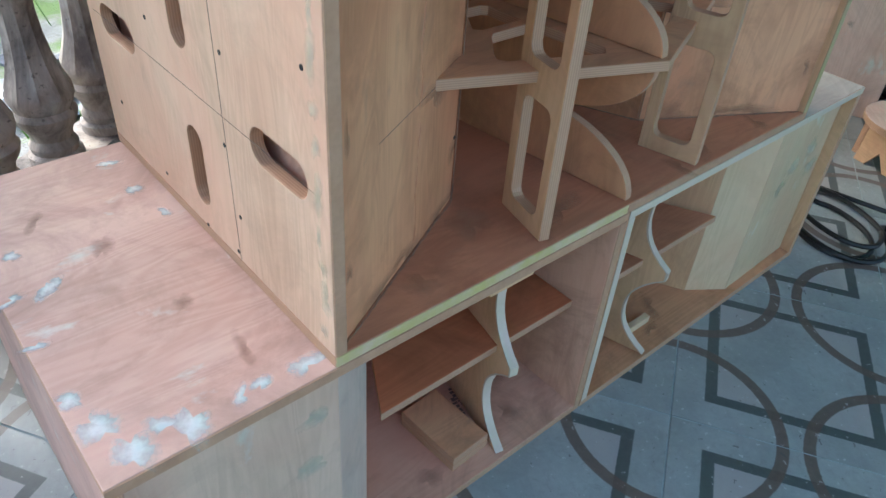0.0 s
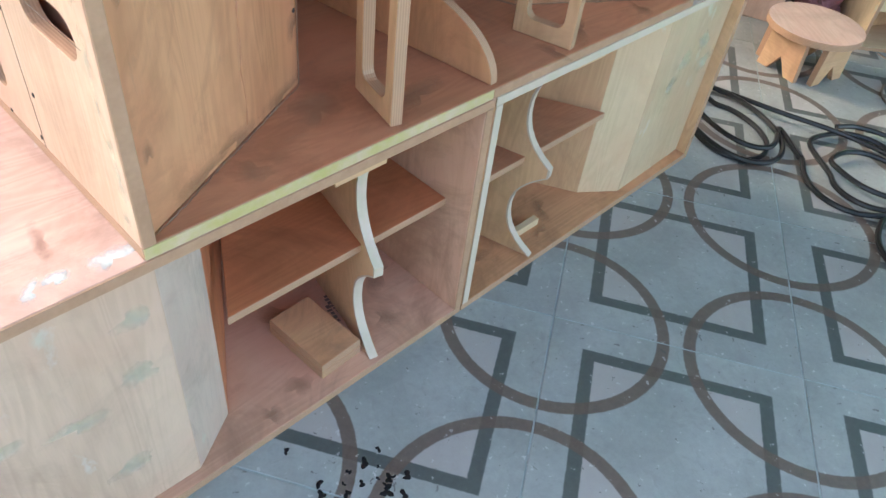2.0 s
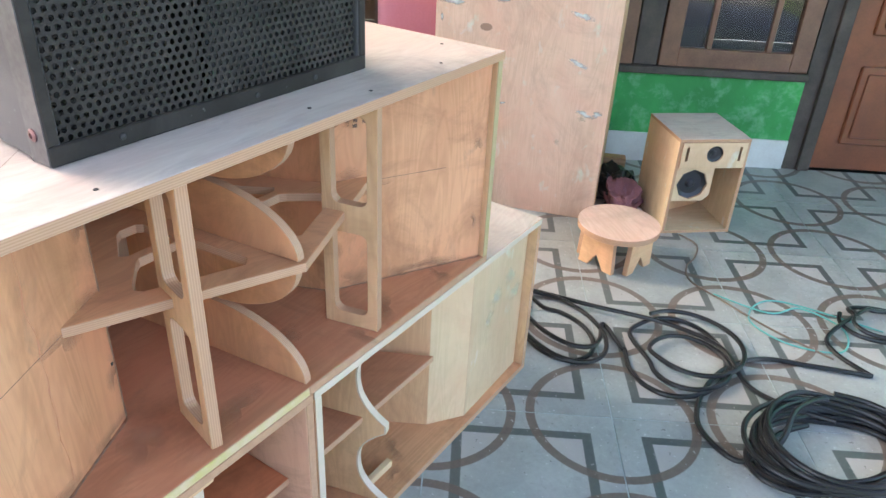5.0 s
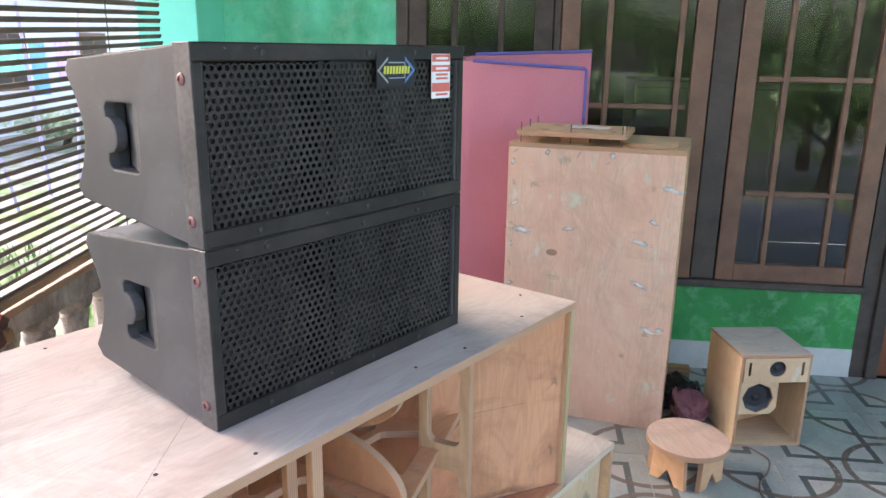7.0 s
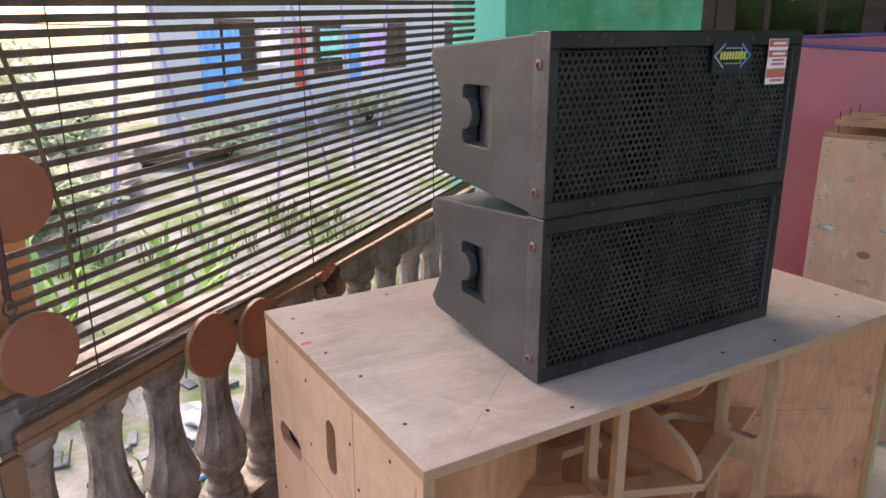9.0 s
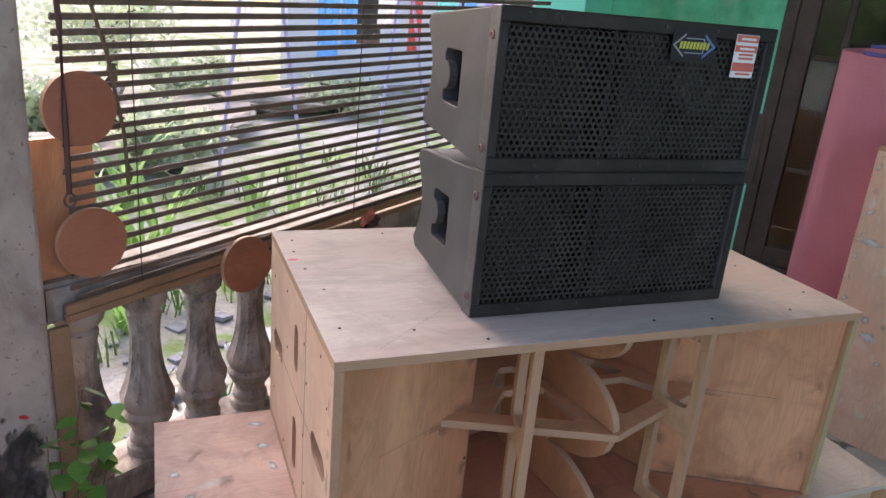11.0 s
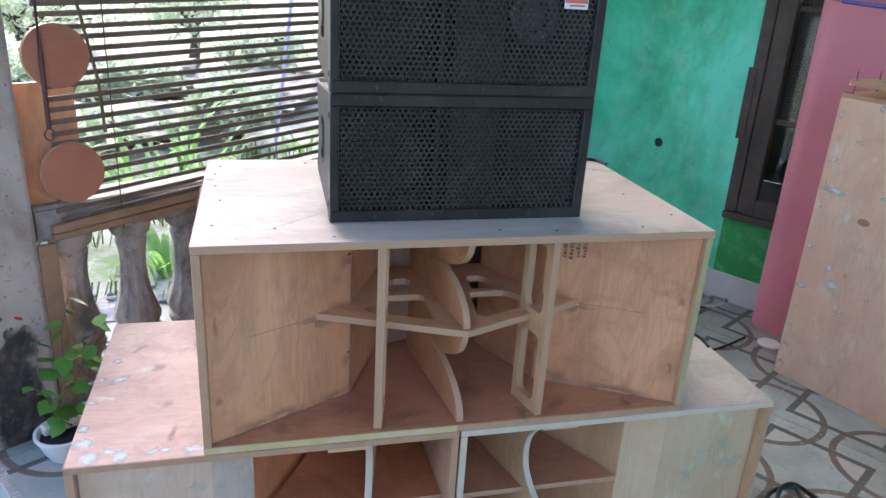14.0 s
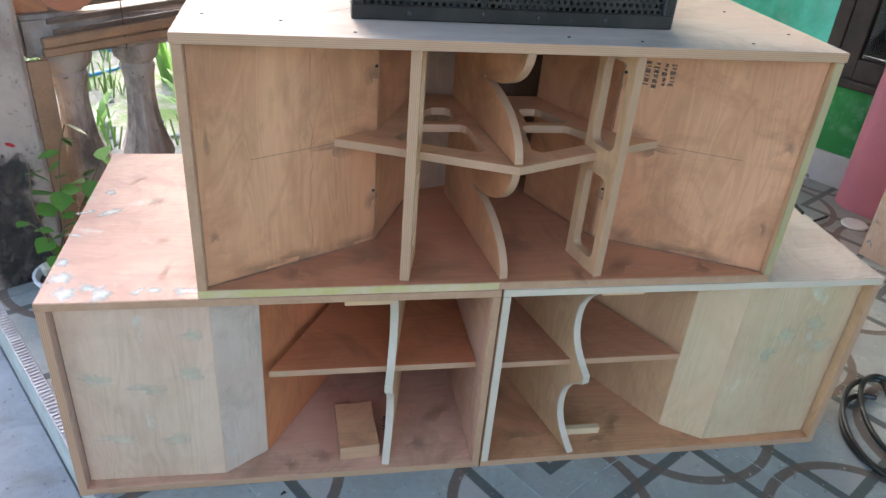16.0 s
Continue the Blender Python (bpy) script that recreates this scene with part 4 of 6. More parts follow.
part("side_panel", sheet(rect(0, UT - UB, 0, UD), PLY, axes((UX, 0, UB), (0, 0, 1), (0, 1, 0)), slots), PLY_PALE, upper, "side with four hand slots")
part("slot_backing", sheet(rect(0.02, UT - UB - 0.02, 0.03, UD - 0.03), 0.009, axes((-UX + PLY + 0.024, 0, UB), (0, 0, 1), (0, 1, 0))), PLY_FLESH, upper, "board behind the hand slots")
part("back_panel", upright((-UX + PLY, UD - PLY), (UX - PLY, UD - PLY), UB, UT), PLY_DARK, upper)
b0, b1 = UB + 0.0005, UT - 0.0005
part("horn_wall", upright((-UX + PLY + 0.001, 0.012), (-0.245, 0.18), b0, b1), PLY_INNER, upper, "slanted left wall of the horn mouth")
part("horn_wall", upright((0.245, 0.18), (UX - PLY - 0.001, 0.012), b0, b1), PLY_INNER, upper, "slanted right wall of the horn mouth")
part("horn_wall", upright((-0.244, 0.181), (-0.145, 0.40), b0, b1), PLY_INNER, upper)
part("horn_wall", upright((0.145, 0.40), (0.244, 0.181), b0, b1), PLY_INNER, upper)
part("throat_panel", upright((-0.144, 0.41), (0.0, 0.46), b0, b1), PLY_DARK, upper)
zs = 0.748
sh_out = [(-0.330, 0.135), (0.0, 0.0), (0.330, 0.135), (0.262, 0.185), (0.150, 0.40), (-0.150, 0.40), (-0.262, 0.185)]
holes = []
for s in (-1, 1):
    holes.append([(s * 0.046, 0.084), (s * 0.062, 0.070), (s * 0.172, 0.114), (s * 0.206, 0.128), (s * 0.213, 0.142), (s * 0.205, 0.156), (s * 0.163, 0.205), (s * 0.152, 0.213), (s * 0.070, 0.213), (s * 0.060, 0.204)])
    holes.append([(s * 0.074, 0.232), (s * 0.158, 0.232), (s * 0.168, 0.242), (s * 0.128, 0.304), (s * 0.116, 0.313), (s * 0.086, 0.313), (s * 0.077, 0.304)])
part("shelf", sheet(sh_out, 0.017, horizontal(zs), holes), PLY_TAN, upper, "chevron brace shelf with cut-outs")


def lobed(z0, z1):
    """Outline (z, y) of a centre brace: two bulging lobes with a notch between."""
    h = (z1 - z0) / 2
    pts = []
    for i in range(13):
        a = radians(90 * i / 12)
        pts.append((z0 + h * 0.97 * math.sin(a), 0.205 - 0.2 * math.cos(a)))
    for i in range(13):
        a = radians(90 - 90 * i / 12)
        pts.append((z1 - h * 0.97 * math.sin(a) + 0.0, 0.2051 - 0.195 * math.cos(a)))
    return pts + [(z1, 0.40), (z0, 0.40)]


skew = (-0.12, 1, 0)
part("centre_brace", sheet(lobed(UB + 0.001, zs - 0.001), 0.017, axes((0.009, 0.006, 0), (0, 0, 1), skew)), PLY_TAN, upper, "curved centre brace below the shelf")
part("centre_brace", sheet(lobed(zs + 0.018, UT - 0.001), 0.017, axes((0.009, 0.006, 0), (0, 0, 1), skew)), PLY_TAN, upper, "curved centre brace above the shelf")
for s in (-1, 1):
    d = Vector((-s * 0.23, 0.95, 0)).normalized()
    o = (s * 0.199 - s * 0.0 + (0.009 if s > 0 else 0.009), 0.012, b0)
    hs = [round_rect(0.030, 0.206, 0.021, 0.091, 0.016), round_rect(0.264, 0.432, 0.021, 0.091, 0.016)]
    part("ladder_brace", sheet(rect(0, b1 - b0, 0, 0.112), 0.019, axes(o, (0, 0, 1), d), hs), PLY_PALE, upper, "slotted upright brace")
part("edge_filler", box(-UX + 0.001, -0.01, -0.0016, 0.0005, UZ + 0.001, UZ + PLY - 0.001, 0.0005), YELLOW_EDGE, upper, "yellow-green filler along the front edge")
part("edge_filler", box(-0.008, UX - 0.001, -0.0016, 0.0005, UZ + 0.001, UZ + PLY - 0.001, 0.0005), EDGE_TAN, upper, "pale filler along the front edge")
part("edge_filler", box(-UX + 0.001, -UX + PLY - 0.001, -0.0016, 0.0005, UB, UT - 0.002, 0.0005), EDGE_TAN, upper, "pale filler down the front edge")
part("edge_filler", box(UX - PLY + 0.001, UX - 0.001, -0.0016, 0.0005, UB, UT - 0.002, 0.0005), OLIVE_EDGE, upper, "greenish filler down the front edge")

# filler dabs along the side's front corner, pencil lines, screws
for i in range(9):
    z = UB + 0.03 + 0.05 * i + rng.uniform(-0.01, 0.01)
    part("filler_dab", dab(0.013 + 0.009 * (i % 3 == 1), i, 1.9), SMEAR, upper, m=pose(-UX - 0.0002, 0.016 + rng.uniform(0, 0.010), z, 0, -90, 0))
scr = finish("screw", lathe([(0.0034, 0), (0.0034, 0.0008), (0.0025, 0.0012), (0.0004, 0.0006)], 10), SCREW)
tz = UZ + UH
for x, y in [(-0.55, 0.61), (-0.56, 0.53), (-0.555, 0.42), (-0.54, 0.30), (-0.55, 0.12), (-0.30, 0.03), (-0.32, 0.64), (-0.08, 0.655), (0.07, 0.045), (0.20, 0.03), (0.42, 0.04), (0.50, 0.30), (0.54, 0.12), (0.53, 0.55), (0.2, 0.65), (-0.42, 0.09)]:
    ob = new("screw", scr)
    ob.parent = upper
    ob.location = (x, y, tz - 0.0002)
for y, z in [(0.24, 0.70), (0.24, 0.53), (0.22, 0.60), (0.335, 0.52), (0.47, 0.54), (0.62, 0.60), (0.44, 0.80), (0.22, 0.83), (0.25, 0.90), (0.45, 0.93), (0.62, 0.90), (0.10, 0.95), (0.04, 0.88)]:
    ob = new("screw", scr)
    ob.parent = upper
    ob.matrix_basis = pose(-UX + 0.0002, y, z, 0, -90, 0)


def line(a, b, r=0.0004):
    return tube([a, b], r, 4)


part("pencil_line", line((-UX - 0.0002, 0.235, UB), (-UX - 0.0002, 0.235, UT)), PENCIL, upper)
part("pencil_line", line((-UX - 0.0002, 0.03, 0.742), (-UX - 0.0002, 0.66, 0.742)), PENCIL, upper)
part("pencil_line", line((-0.50, 0.03, tz + 0.0001), (-0.24, 0.25, tz + 0.0001), 0.0002), PENCIL, upper)
wd = Vector((0.245 - 0.567, 0.18 - 0.012, 0)).normalized()
for k in range(4):
    o = Vector((0.567, 0.012, 0.922)) + wd * (0.312 - 0.016 * k)
    part("stencil_mark", stamp(axes(o, (0, 0, -1), wd), 5, 0.045, 40 + k), PENCIL, upper, "small dark handwritten bars")
part("paint_spot", lathe([(0.0005, 0), (0.012, 0.0003), (0.010, 0.0008), (0.0005, 0.001)], 9, 0.6), plain("pink_spot", (0.7, 0.12, 0.22), 0.5, bmp=0), upper, "small pink paint spot", m=pose(-0.57, 0.48, tz - 0.0002))
for sgn in (-1, 1):
    d3 = Vector((-sgn * (0.567 - 0.245), 0.168, 0)).normalized()
    o3 = Vector((sgn * 0.567, 0.012, 0))

    def on_wall(k, z, d3=d3, o3=o3):
        return tuple(o3 + d3 * k + Vector((0, 0, z)))
    part("pencil_line", line(on_wall(0.098, 0.754), on_wall(0.272, 0.754), 0.0005), PENCIL, upper)
    for k, z in ((0.358, 0.893), (0.358, 0.634)):
        ob = new("screw", scr)
        ob.parent = upper
        ob.matrix_basis = pose(*on_wall(k, z), 90, 0, -sgn * 27.6)
    if sgn < 0:
        part("stain_streak", tube([on_wall(0.217 + 0.012 * noise.noise(Vector((i * 0.37, 3.1, 0))), 0.535 + 0.40 * i / 20) for i in range(21)], [0.0011 + 0.0005 * math.sin(i * 1.7) for i in range(21)], 4), PLY_RED, upper, "thin brown resin streak down the wall")

# pale filler smears on the pinkish top
for k, (x, y, sz) in enumerate(((-0.614, 0.03, 0.022), (-0.669, 0.035, 0.014), (-0.701, 0.03, 0.013), (-0.762, 0.026, 0.026), (-0.827, 0.03, 0.026), (-0.842, 0.085, 0.026), (-0.856, 0.142, 0.016), (-0.860, 0.25, 0.012), (-0.855, 0.353, 0.016), (-0.812, 0.353, 0.02), (-0.831, 0.452, 0.014), (-0.63, 0.52, 0.016), (-0.612, 0.433, 0.012), (-0.79, 0.05, 0.018), (-0.63, 0.62, 0.014))):
    part("filler_dab", dab(1.35 * sz, 100 + k, 1.5), SMEAR_B, left_box, m=pose(x, y, 0.4981, 0, 0, 25 * k))
for k, (x, z) in enumerate(((-0.62, 0.30), (-0.70, 0.27), (-0.80, 0.30), (-0.66, 0.13), (-0.78, 0.14), (-0.60, 0.40))):
    part("filler_dab", dab(0.026, 140 + k, 2.4), SMEAR, left_box, m=pose(x, 0.0195, z, 90, 0, 0))
for k, (x, z) in enumerate(((0.70, 0.33), (0.76, 0.36), (0.66, 0.28), (0.80, 0.30))):
    part("filler_dab", dab(0.036, 150 + k, 1.6), SMEAR, right_box, m=pose(x, 0.0212, z, 90, 0, 0))

for k, (x, y, sz, turn) in enumerate(((-0.72, 0.40, 0.024, 70), (-0.68, 0.22, 0.016, 80), (-0.78, 0.52, 0.018, 60), (-0.66, 0.10, 0.020, 85))):
    part("knot", dab(sz, 170 + k, 2.4), KNOT, left_box, "reddish knot in the veneer", m=pose(x, y, 0.4982, 0, 0, turn))
# brown stains in the mouths; on the walls they sit along edges, corners and shelf
for sgn in (-1, 1):
    d3 = Vector((-sgn * 0.322, 0.168, 0)).normalized()
    o3 = Vector((sgn * 0.567, 0.012, 0))
    for k, (u, z, sz, st) in enumerate(((0.325, 0.770, 0.045, 1.2), (0.28, 0.745, 0.032, 2.6), (0.30, 0.530, 0.030, 3.0), (0.20, 0.530, 0.028, 3.2), (0.10, 0.530, 0.028, 3.2), (0.35, 0.62, 0.040, 0.7), (0.35, 0.88, 0.045, 0.6), (0.02, 0.62, 0.030, 0.4), (0.02, 0.80, 0.034, 0.4))):
        part("stain", dab(sz, 180 + k + 20 * sgn, st), STAIN, upper, "soft brown stain", m=axes(o3 + d3 * u + Vector((0, -0.0003, z)), -sgn * d3, (0, 0, 1)))
for k, (x, y, sz) in enumerate(((-0.42, 0.045, 0.035), (-0.12, 0.06, 0.05), (0.06, 0.14, 0.06), (0.27, 0.06, 0.045), (0.44, 0.035, 0.03), (-0.26, 0.12, 0.05), (0.16, 0.03, 0.03))):
    part("stain", dab(sz, 220 + k, 1.8), STAIN, upper, "soft brown stain", m=pose(x, y, UB + 0.0003, 0, 0, 17 * k))
for k, (x, y, sz) in enumerate(((-0.13, 0.07, 0.04), (-0.36, 0.05, 0.03), (-0.07, 0.18, 0.05), (-0.30, 0.20, 0.05), (-0.43, 0.03, 0.025))):
    part("stain", dab(sz, 240 + k, 1.6), STAIN, left_box, "soft brown stain", m=pose(x, y, PLY + 0.0003, 0, 0, 23 * k))
for k, (x, y, sz) in enumerate(((0.10, 0.08, 0.04), (0.30, 0.05, 0.03), (0.36, 0.10, 0.04), (0.08, 0.22, 0.05))):
    part("stain", dab(sz, 260 + k, 1.6), STAIN, right_box, "soft brown stain", m=pose(x, y, PLY + 0.0003, 0, 0, 31 * k))

# thin dark brown lines where the walls of the upper mouth meet its floor and bend
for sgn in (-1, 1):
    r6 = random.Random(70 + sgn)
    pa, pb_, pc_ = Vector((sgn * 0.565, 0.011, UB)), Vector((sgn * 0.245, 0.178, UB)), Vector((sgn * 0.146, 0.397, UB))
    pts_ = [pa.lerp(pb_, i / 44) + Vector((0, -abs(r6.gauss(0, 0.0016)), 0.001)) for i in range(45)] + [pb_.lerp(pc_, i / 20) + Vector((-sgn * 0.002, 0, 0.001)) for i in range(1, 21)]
    part("corner_line", tube(pts_, [0.0006 + 0.0022 * abs(noise.noise(Vector((i * 0.41, sgn * 5.0, 0)))) for i in range(len(pts_))], 6), CORNER_DARK, upper, "thin dark line along the corner")
    part("corner_line", tube([pb_ + Vector((0, -0.001, 0.002 + 0.455 * i / 30)) for i in range(31)], [0.0007 + 0.0010 * abs(noise.noise(Vector((i * 0.37, sgn * 9.0, 0)))) for i in range(31)], 5), CORNER_DARK, upper, "thin dark line along the corner")


# ---- black speaker modules ----
def hex_grille(w, h, pitch, hole, thick):
    """A steel sheet with a staggered field of round holes, in the x-z plane; the face is at y = 0."""
    bm = bmesh.new()
    dz = pitch * 0.8660254
    rows, cols = int(h / dz), int(w / pitch)
    n = 6
    cache = {}

    def vert(x, y, z):
        k = (round(x, 5), round(y, 5), round(z, 5))
        if k not in cache:
            cache[k] = bm.verts.new((x, y, z))
        return cache[k]
    R = pitch / math.sqrt(3)
    for j in range(rows):
        for i in range(cols - (j % 2)):
            cx, cz_ = -w / 2 + pitch * (i + 0.5 + 0.5 * (j % 2)), -h / 2 + dz * (j + 0.6)
            outer = [vert(cx + R * math.sin(math.tau * k / n), 0, cz_ + R * math.cos(math.tau * k / n)) for k in range(n)]
            inner_f = [bm.verts.new((cx + hole * math.sin(math.tau * k / n), 0, cz_ + hole * math.cos(math.tau * k / n))) for k in range(n)]
            inner_b = [bm.verts.new((v.co.x, thick, v.co.z)) for v in inner_f]
            for k in range(n):
                l = (k + 1) % n
                bm.faces.new((outer[k], inner_f[k], inner_f[l], outer[l]))
                bm.faces.new((inner_f[k], inner_b[k], inner_b[l], inner_f[l]))
    bmesh.ops.recalc_face_normals(bm, faces=bm.faces[:])
    return bm


def module_profile(flip):
    """Side outline (y, z) of a wedge-shaped module with a scooped back."""
    pts = [(0.0, 0.0), (0.335, 0.030), (0.352, 0.048)]
    for i in range(1, 9):
        t = i / 9
        pts.append((0.352 - 0.040 * math.sin(math.pi * t), 0.048 + 0.185 * t))
    pts += [(0.352, 0.236), (0.340, 0.254), (0.040, 0.279), (0.0, 0.283)]
    return pts


def speaker_module(z, label, ring):
    W = 0.592
    m = thing("loudspeaker", pose(-0.0035, 0.120, z), label, "loudspeaker", "black loudspeakers on top of the stack")
    prof = module_profile(False)
    # cheeks with a moulded hand recess
    hy, hz = 0.192, 0.142
    grip = []
    for i in range(11):
        a = radians(-90 + 180 * i / 10)
        grip.append((hy + 0.046 - 0.029 * math.cos(a), hz + 0.028 * math.sin(a)))
    rim_r = round_rect(hy - 0.042, hy + 0.048, hz - 0.052, hz + 0.052, 0.013, 4)
    recess = [p for p in rim_r if not (p[0] > hy + 0.047 and abs(p[1] - hz) < 0.03)]
    cut_at = max(range(len(recess)), key=lambda k: (recess[k][0] > hy + 0.03 and recess[k][1] < hz, recess[k][1]))
    recess = recess[:cut_at + 1] + grip + recess[cut_at + 1:]
    for s in (-1, 1):
        xo = -W / 2 if s < 0 else W / 2 - 0.018
        cheek = part("cheek", sheet(prof, 0.018, axes((xo, 0, 0), (0, 1, 0), (0, 0, 1)), [recess], 0.003), BLACK, m, "black textured cheek with hand recess")
        cup = bmesh.new()
        xi = xo + (0.034 if s < 0 else -0.019)
        sg = 1 if s < 0 else -1
        face = -W / 2 if s < 0 else W / 2
        ramp_pts = [(hy - 0.0415, 0.003), (hy - 0.030, 0.004), (hy + 0.012, 0.022), (hy + 0.0475, 0.036)]
        rows_ = [[cup.verts.new((face + sg * (dd + th_), yy, hz + zz)) for yy, dd in ramp_pts] for zz in (-0.0495, 0.0495) for th_ in (0.0, 0.004)]
        for k in range(3):
            for ra, rb in ((0, 2), (1, 3), (0, 1), (2, 3)):
                cup.faces.new((rows_[ra][k], rows_[ra][k + 1], rows_[rb][k + 1], rows_[rb][k]))
        bmesh.ops.recalc_face_normals(cup, faces=cup.faces[:])
        xa, xb = (xo + 0.017, xi) if s < 0 else (xi, xo + 0.001)
        box(xa, xb, hy - 0.052, hy - 0.0425, hz - 0.06, hz + 0.06, 0, cup)
        box(xa, xb, hy + 0.0485, hy + 0.058, hz - 0.06, hz + 0.06, 0, cup)
        box(xa, xb, hy - 0.042, hy + 0.048, hz + 0.0505, hz + 0.06, 0, cup)
        box(xa, xb, hy - 0.042, hy + 0.048, hz - 0.06, hz - 0.0505, 0, cup)
        part("hand_cup", cup, BLACK, cheek)
        xs = -W / 2 - 0.0016 if s < 0 else W / 2
        part("edge_strip", box(xs, xs + 0.0016, -0.001, 0.037, 0.001, 0.282, 0.0005), STEEL_EDGE, m, "worn bare steel edge strip")
        for sz in (0.038, 0.234):
            part("screw", lathe([(0.0085, 0), (0.0085, 0.0015), (0.006, 0.003), (0.0036, 0.003), (0.0034, 0.0012), (0.0004, 0.0012)], 14), RUST, m, "reddish washer screw", m=pose(xs - 0.0 if s < 0 else xs + 0.0016, 0.022, sz, 0, 90 * s, 0))
    # shell between the cheeks: top, bottom, scooped back
    shell = bmesh.new()
    x0, x1 = -W / 2 + 0.0185, W / 2 - 0.0185
    th = 0.014
    rim = [Vector(p) for p in prof]
    inn = offset_loop(rim, th)
    n = len(rim)
    A = [[shell.verts.new((x, p[0], p[1])) for p in lp] for x in (x0, x1) for lp in (rim, inn)]
    for k in range(n - 1):
        shell.faces.new((A[0][k], A[0][k + 1], A[2][k + 1], A[2][k]))
        shell.faces.new((A[1][k], A[3][k], A[3][k + 1], A[1][k + 1]))
    for lo in (0, n - 1):
        shell.faces.new((A[0][lo], A[2][lo], A[3][lo], A[1][lo]))
    bmesh.ops.recalc_face_normals(shell, faces=shell.faces[:])
    part("shell", shell, BLACK, m, "black textured enclosure")
    # front frame and grille
    f0 = -0.003
    part("front_frame", box(-W / 2, W / 2, f0, 0.010, 0.0005, 0.026, 0.002), GRILLE, m)
    part("front_frame", box(-W / 2, W / 2, f0, 0.010, 0.257, 0.2825, 0.002), GRILLE, m)
    part("front_frame", box(-W / 2, -W / 2 + 0.016, f0, 0.010, 0.0265, 0.2565, 0.002), GRILLE, m)
    part("front_frame", box(W / 2 - 0.016, W / 2, f0, 0.010, 0.0265, 0.2565, 0.002), GRILLE, m)
    g = hex_grille(W - 0.030, 0.236, 0.0126, 0.0043, 0.0016)
    part("grille", g, GRILLE, m, "perforated black steel grille", m=pose(0, 0.0035, 0.1415))
    # drivers behind the grille
    inside = part("baffle", box(-W / 2 + 0.019, W / 2 - 0.019, 0.058, 0.072, 0.016, 0.267, 0), FELT, m)
    part("divider", box(-0.068, -0.058, 0.006, 0.058, 0.016, 0.267, 0.001), GRILLE, m)
    cone = lathe([(0.112, 0.0), (0.112, -0.006), (0.104, -0.010), (0.097, -0.004), (0.035, 0.034), (0.03, 0.024), (0.0005, 0.018)], 32)
    part("woofer", cone, FELT, m, "black woofer cone", True, m=pose(-0.178, 0.055, 0.1415, -90, 0, 0))
    hornm = bmesh.new()
    for (w0, h0, y0), (w1, h1, y1) in zip([(0.115, 0.105, 0.018), (0.07, 0.06, 0.035)], [(0.07, 0.06, 0.035), (0.03, 0.03, 0.056)]):
        vs0 = [hornm.verts.new((sx * w0, y0, 0.1415 + sz * h0)) for sx, sz in ((-1, -1), (1, -1), (1, 1), (-1, 1))]
        vs1 = [hornm.verts.new((sx * w1, y1, 0.1415 + sz * h1)) for sx, sz in ((-1, -1), (1, -1), (1, 1), (-1, 1))]
        for k in range(4):
            hornm.faces.new((vs0[k], vs0[(k + 1) % 4], vs1[(k + 1) % 4], vs1[k]))
    hornm.transform(Matrix.Translation((0.155, 0.004, 0)))
    part("horn", hornm, HORN, m, "dark plastic horn flare")
    if ring:
        part("tweeter_ring", lathe([(0.056, -0.02), (0.056, 0.002), (0.048, 0.006), (0.033, -0.002), (0.031, -0.018), (0.0005, -0.019)], 28), DRIVER, m, "dark greyish driver ring", True, m=pose(0.140, 0.014, 0.168, 90, 0, 0))
    part("centre_panel", box(-0.035, 0.078, 0.016, 0.024, 0.016, 0.267, 0.001), HORN, m, "dark upright panel between the drivers")
    for x in (-0.20, 0.02, 0.16):
        for zz in (0.0135, 0.2695):
            part("rivet", lathe([(0.005, 0), (0.0045, 0.0018), (0.0005, 0.0026)], 10), HORN, m, m=pose(x + rng.uniform(-0.02, 0.02), f0, zz, 90, 0, 0))
    return m


low = speaker_module(UZ + UH + 0.0006, "black loudspeaker with perforated steel grille and scooped back, on plywood", False)
high = speaker_module(UZ + UH + 0.2845, "black loudspeaker with arrow sticker and red label, stacked on another", True)

# stickers on the upper grille
stk = part("sticker", box(0.052, 0.150, -0.0045, -0.0035, 0.2125, 0.2685, 0.0), LABEL_DARK, high, "dark sticker with a double arrow in yellow and blue")


def flat_shape(pts, y, mat, name, parent, label=""):
    bm = bmesh.new()
    f = bm.faces.new([bm.verts.new((x, y, z)) for x, z in pts])
    r = bmesh.ops.extrude_face_region(bm, geom=[f])
    for v in r["geom"]:
        if isinstance(v, bmesh.types.BMVert):
            v.co.y += 0.0003
    bmesh.ops.recalc_face_normals(bm, faces=bm.faces[:])
    return part(name, bm, mat, parent, label)


cx, cz0 = 0.101, 0.2405


def arrow(sx, k, mat, y):
    """A broad arrow that points along sx, drawn k times its full size."""
    out = [(0.046, 0.0), (0.018, -0.023), (0.020, -0.014), (-0.028, -0.014), (-0.028, 0.014), (0.020, 0.014), (0.018, 0.023)]
    flat_shape([(cx + sx * (0.004 + k * x), cz0 + k * z) for x, z in out], y, mat, "arrow", stk)


arrow(1, 1.0, LOGO_B, -0.0050)
arrow(1, 0.84, LABEL_DARK, -0.0054)
arrow(-1, 0.96, STICK_GREY, -0.0058)
arrow(-1, 0.85, LABEL_DARK, -0.0062)
for k in range(9):
    x0 = cx - 0.034 + 0.0076 * k
    flat_shape([(x0, cz0 - 0.006), (x0 + 0.0054, cz0 - 0.006), (x0 + 0.0074, cz0 + 0.007), (x0 + 0.002, cz0 + 0.007)], -0.0067, LOGO_Y, "bar", stk)
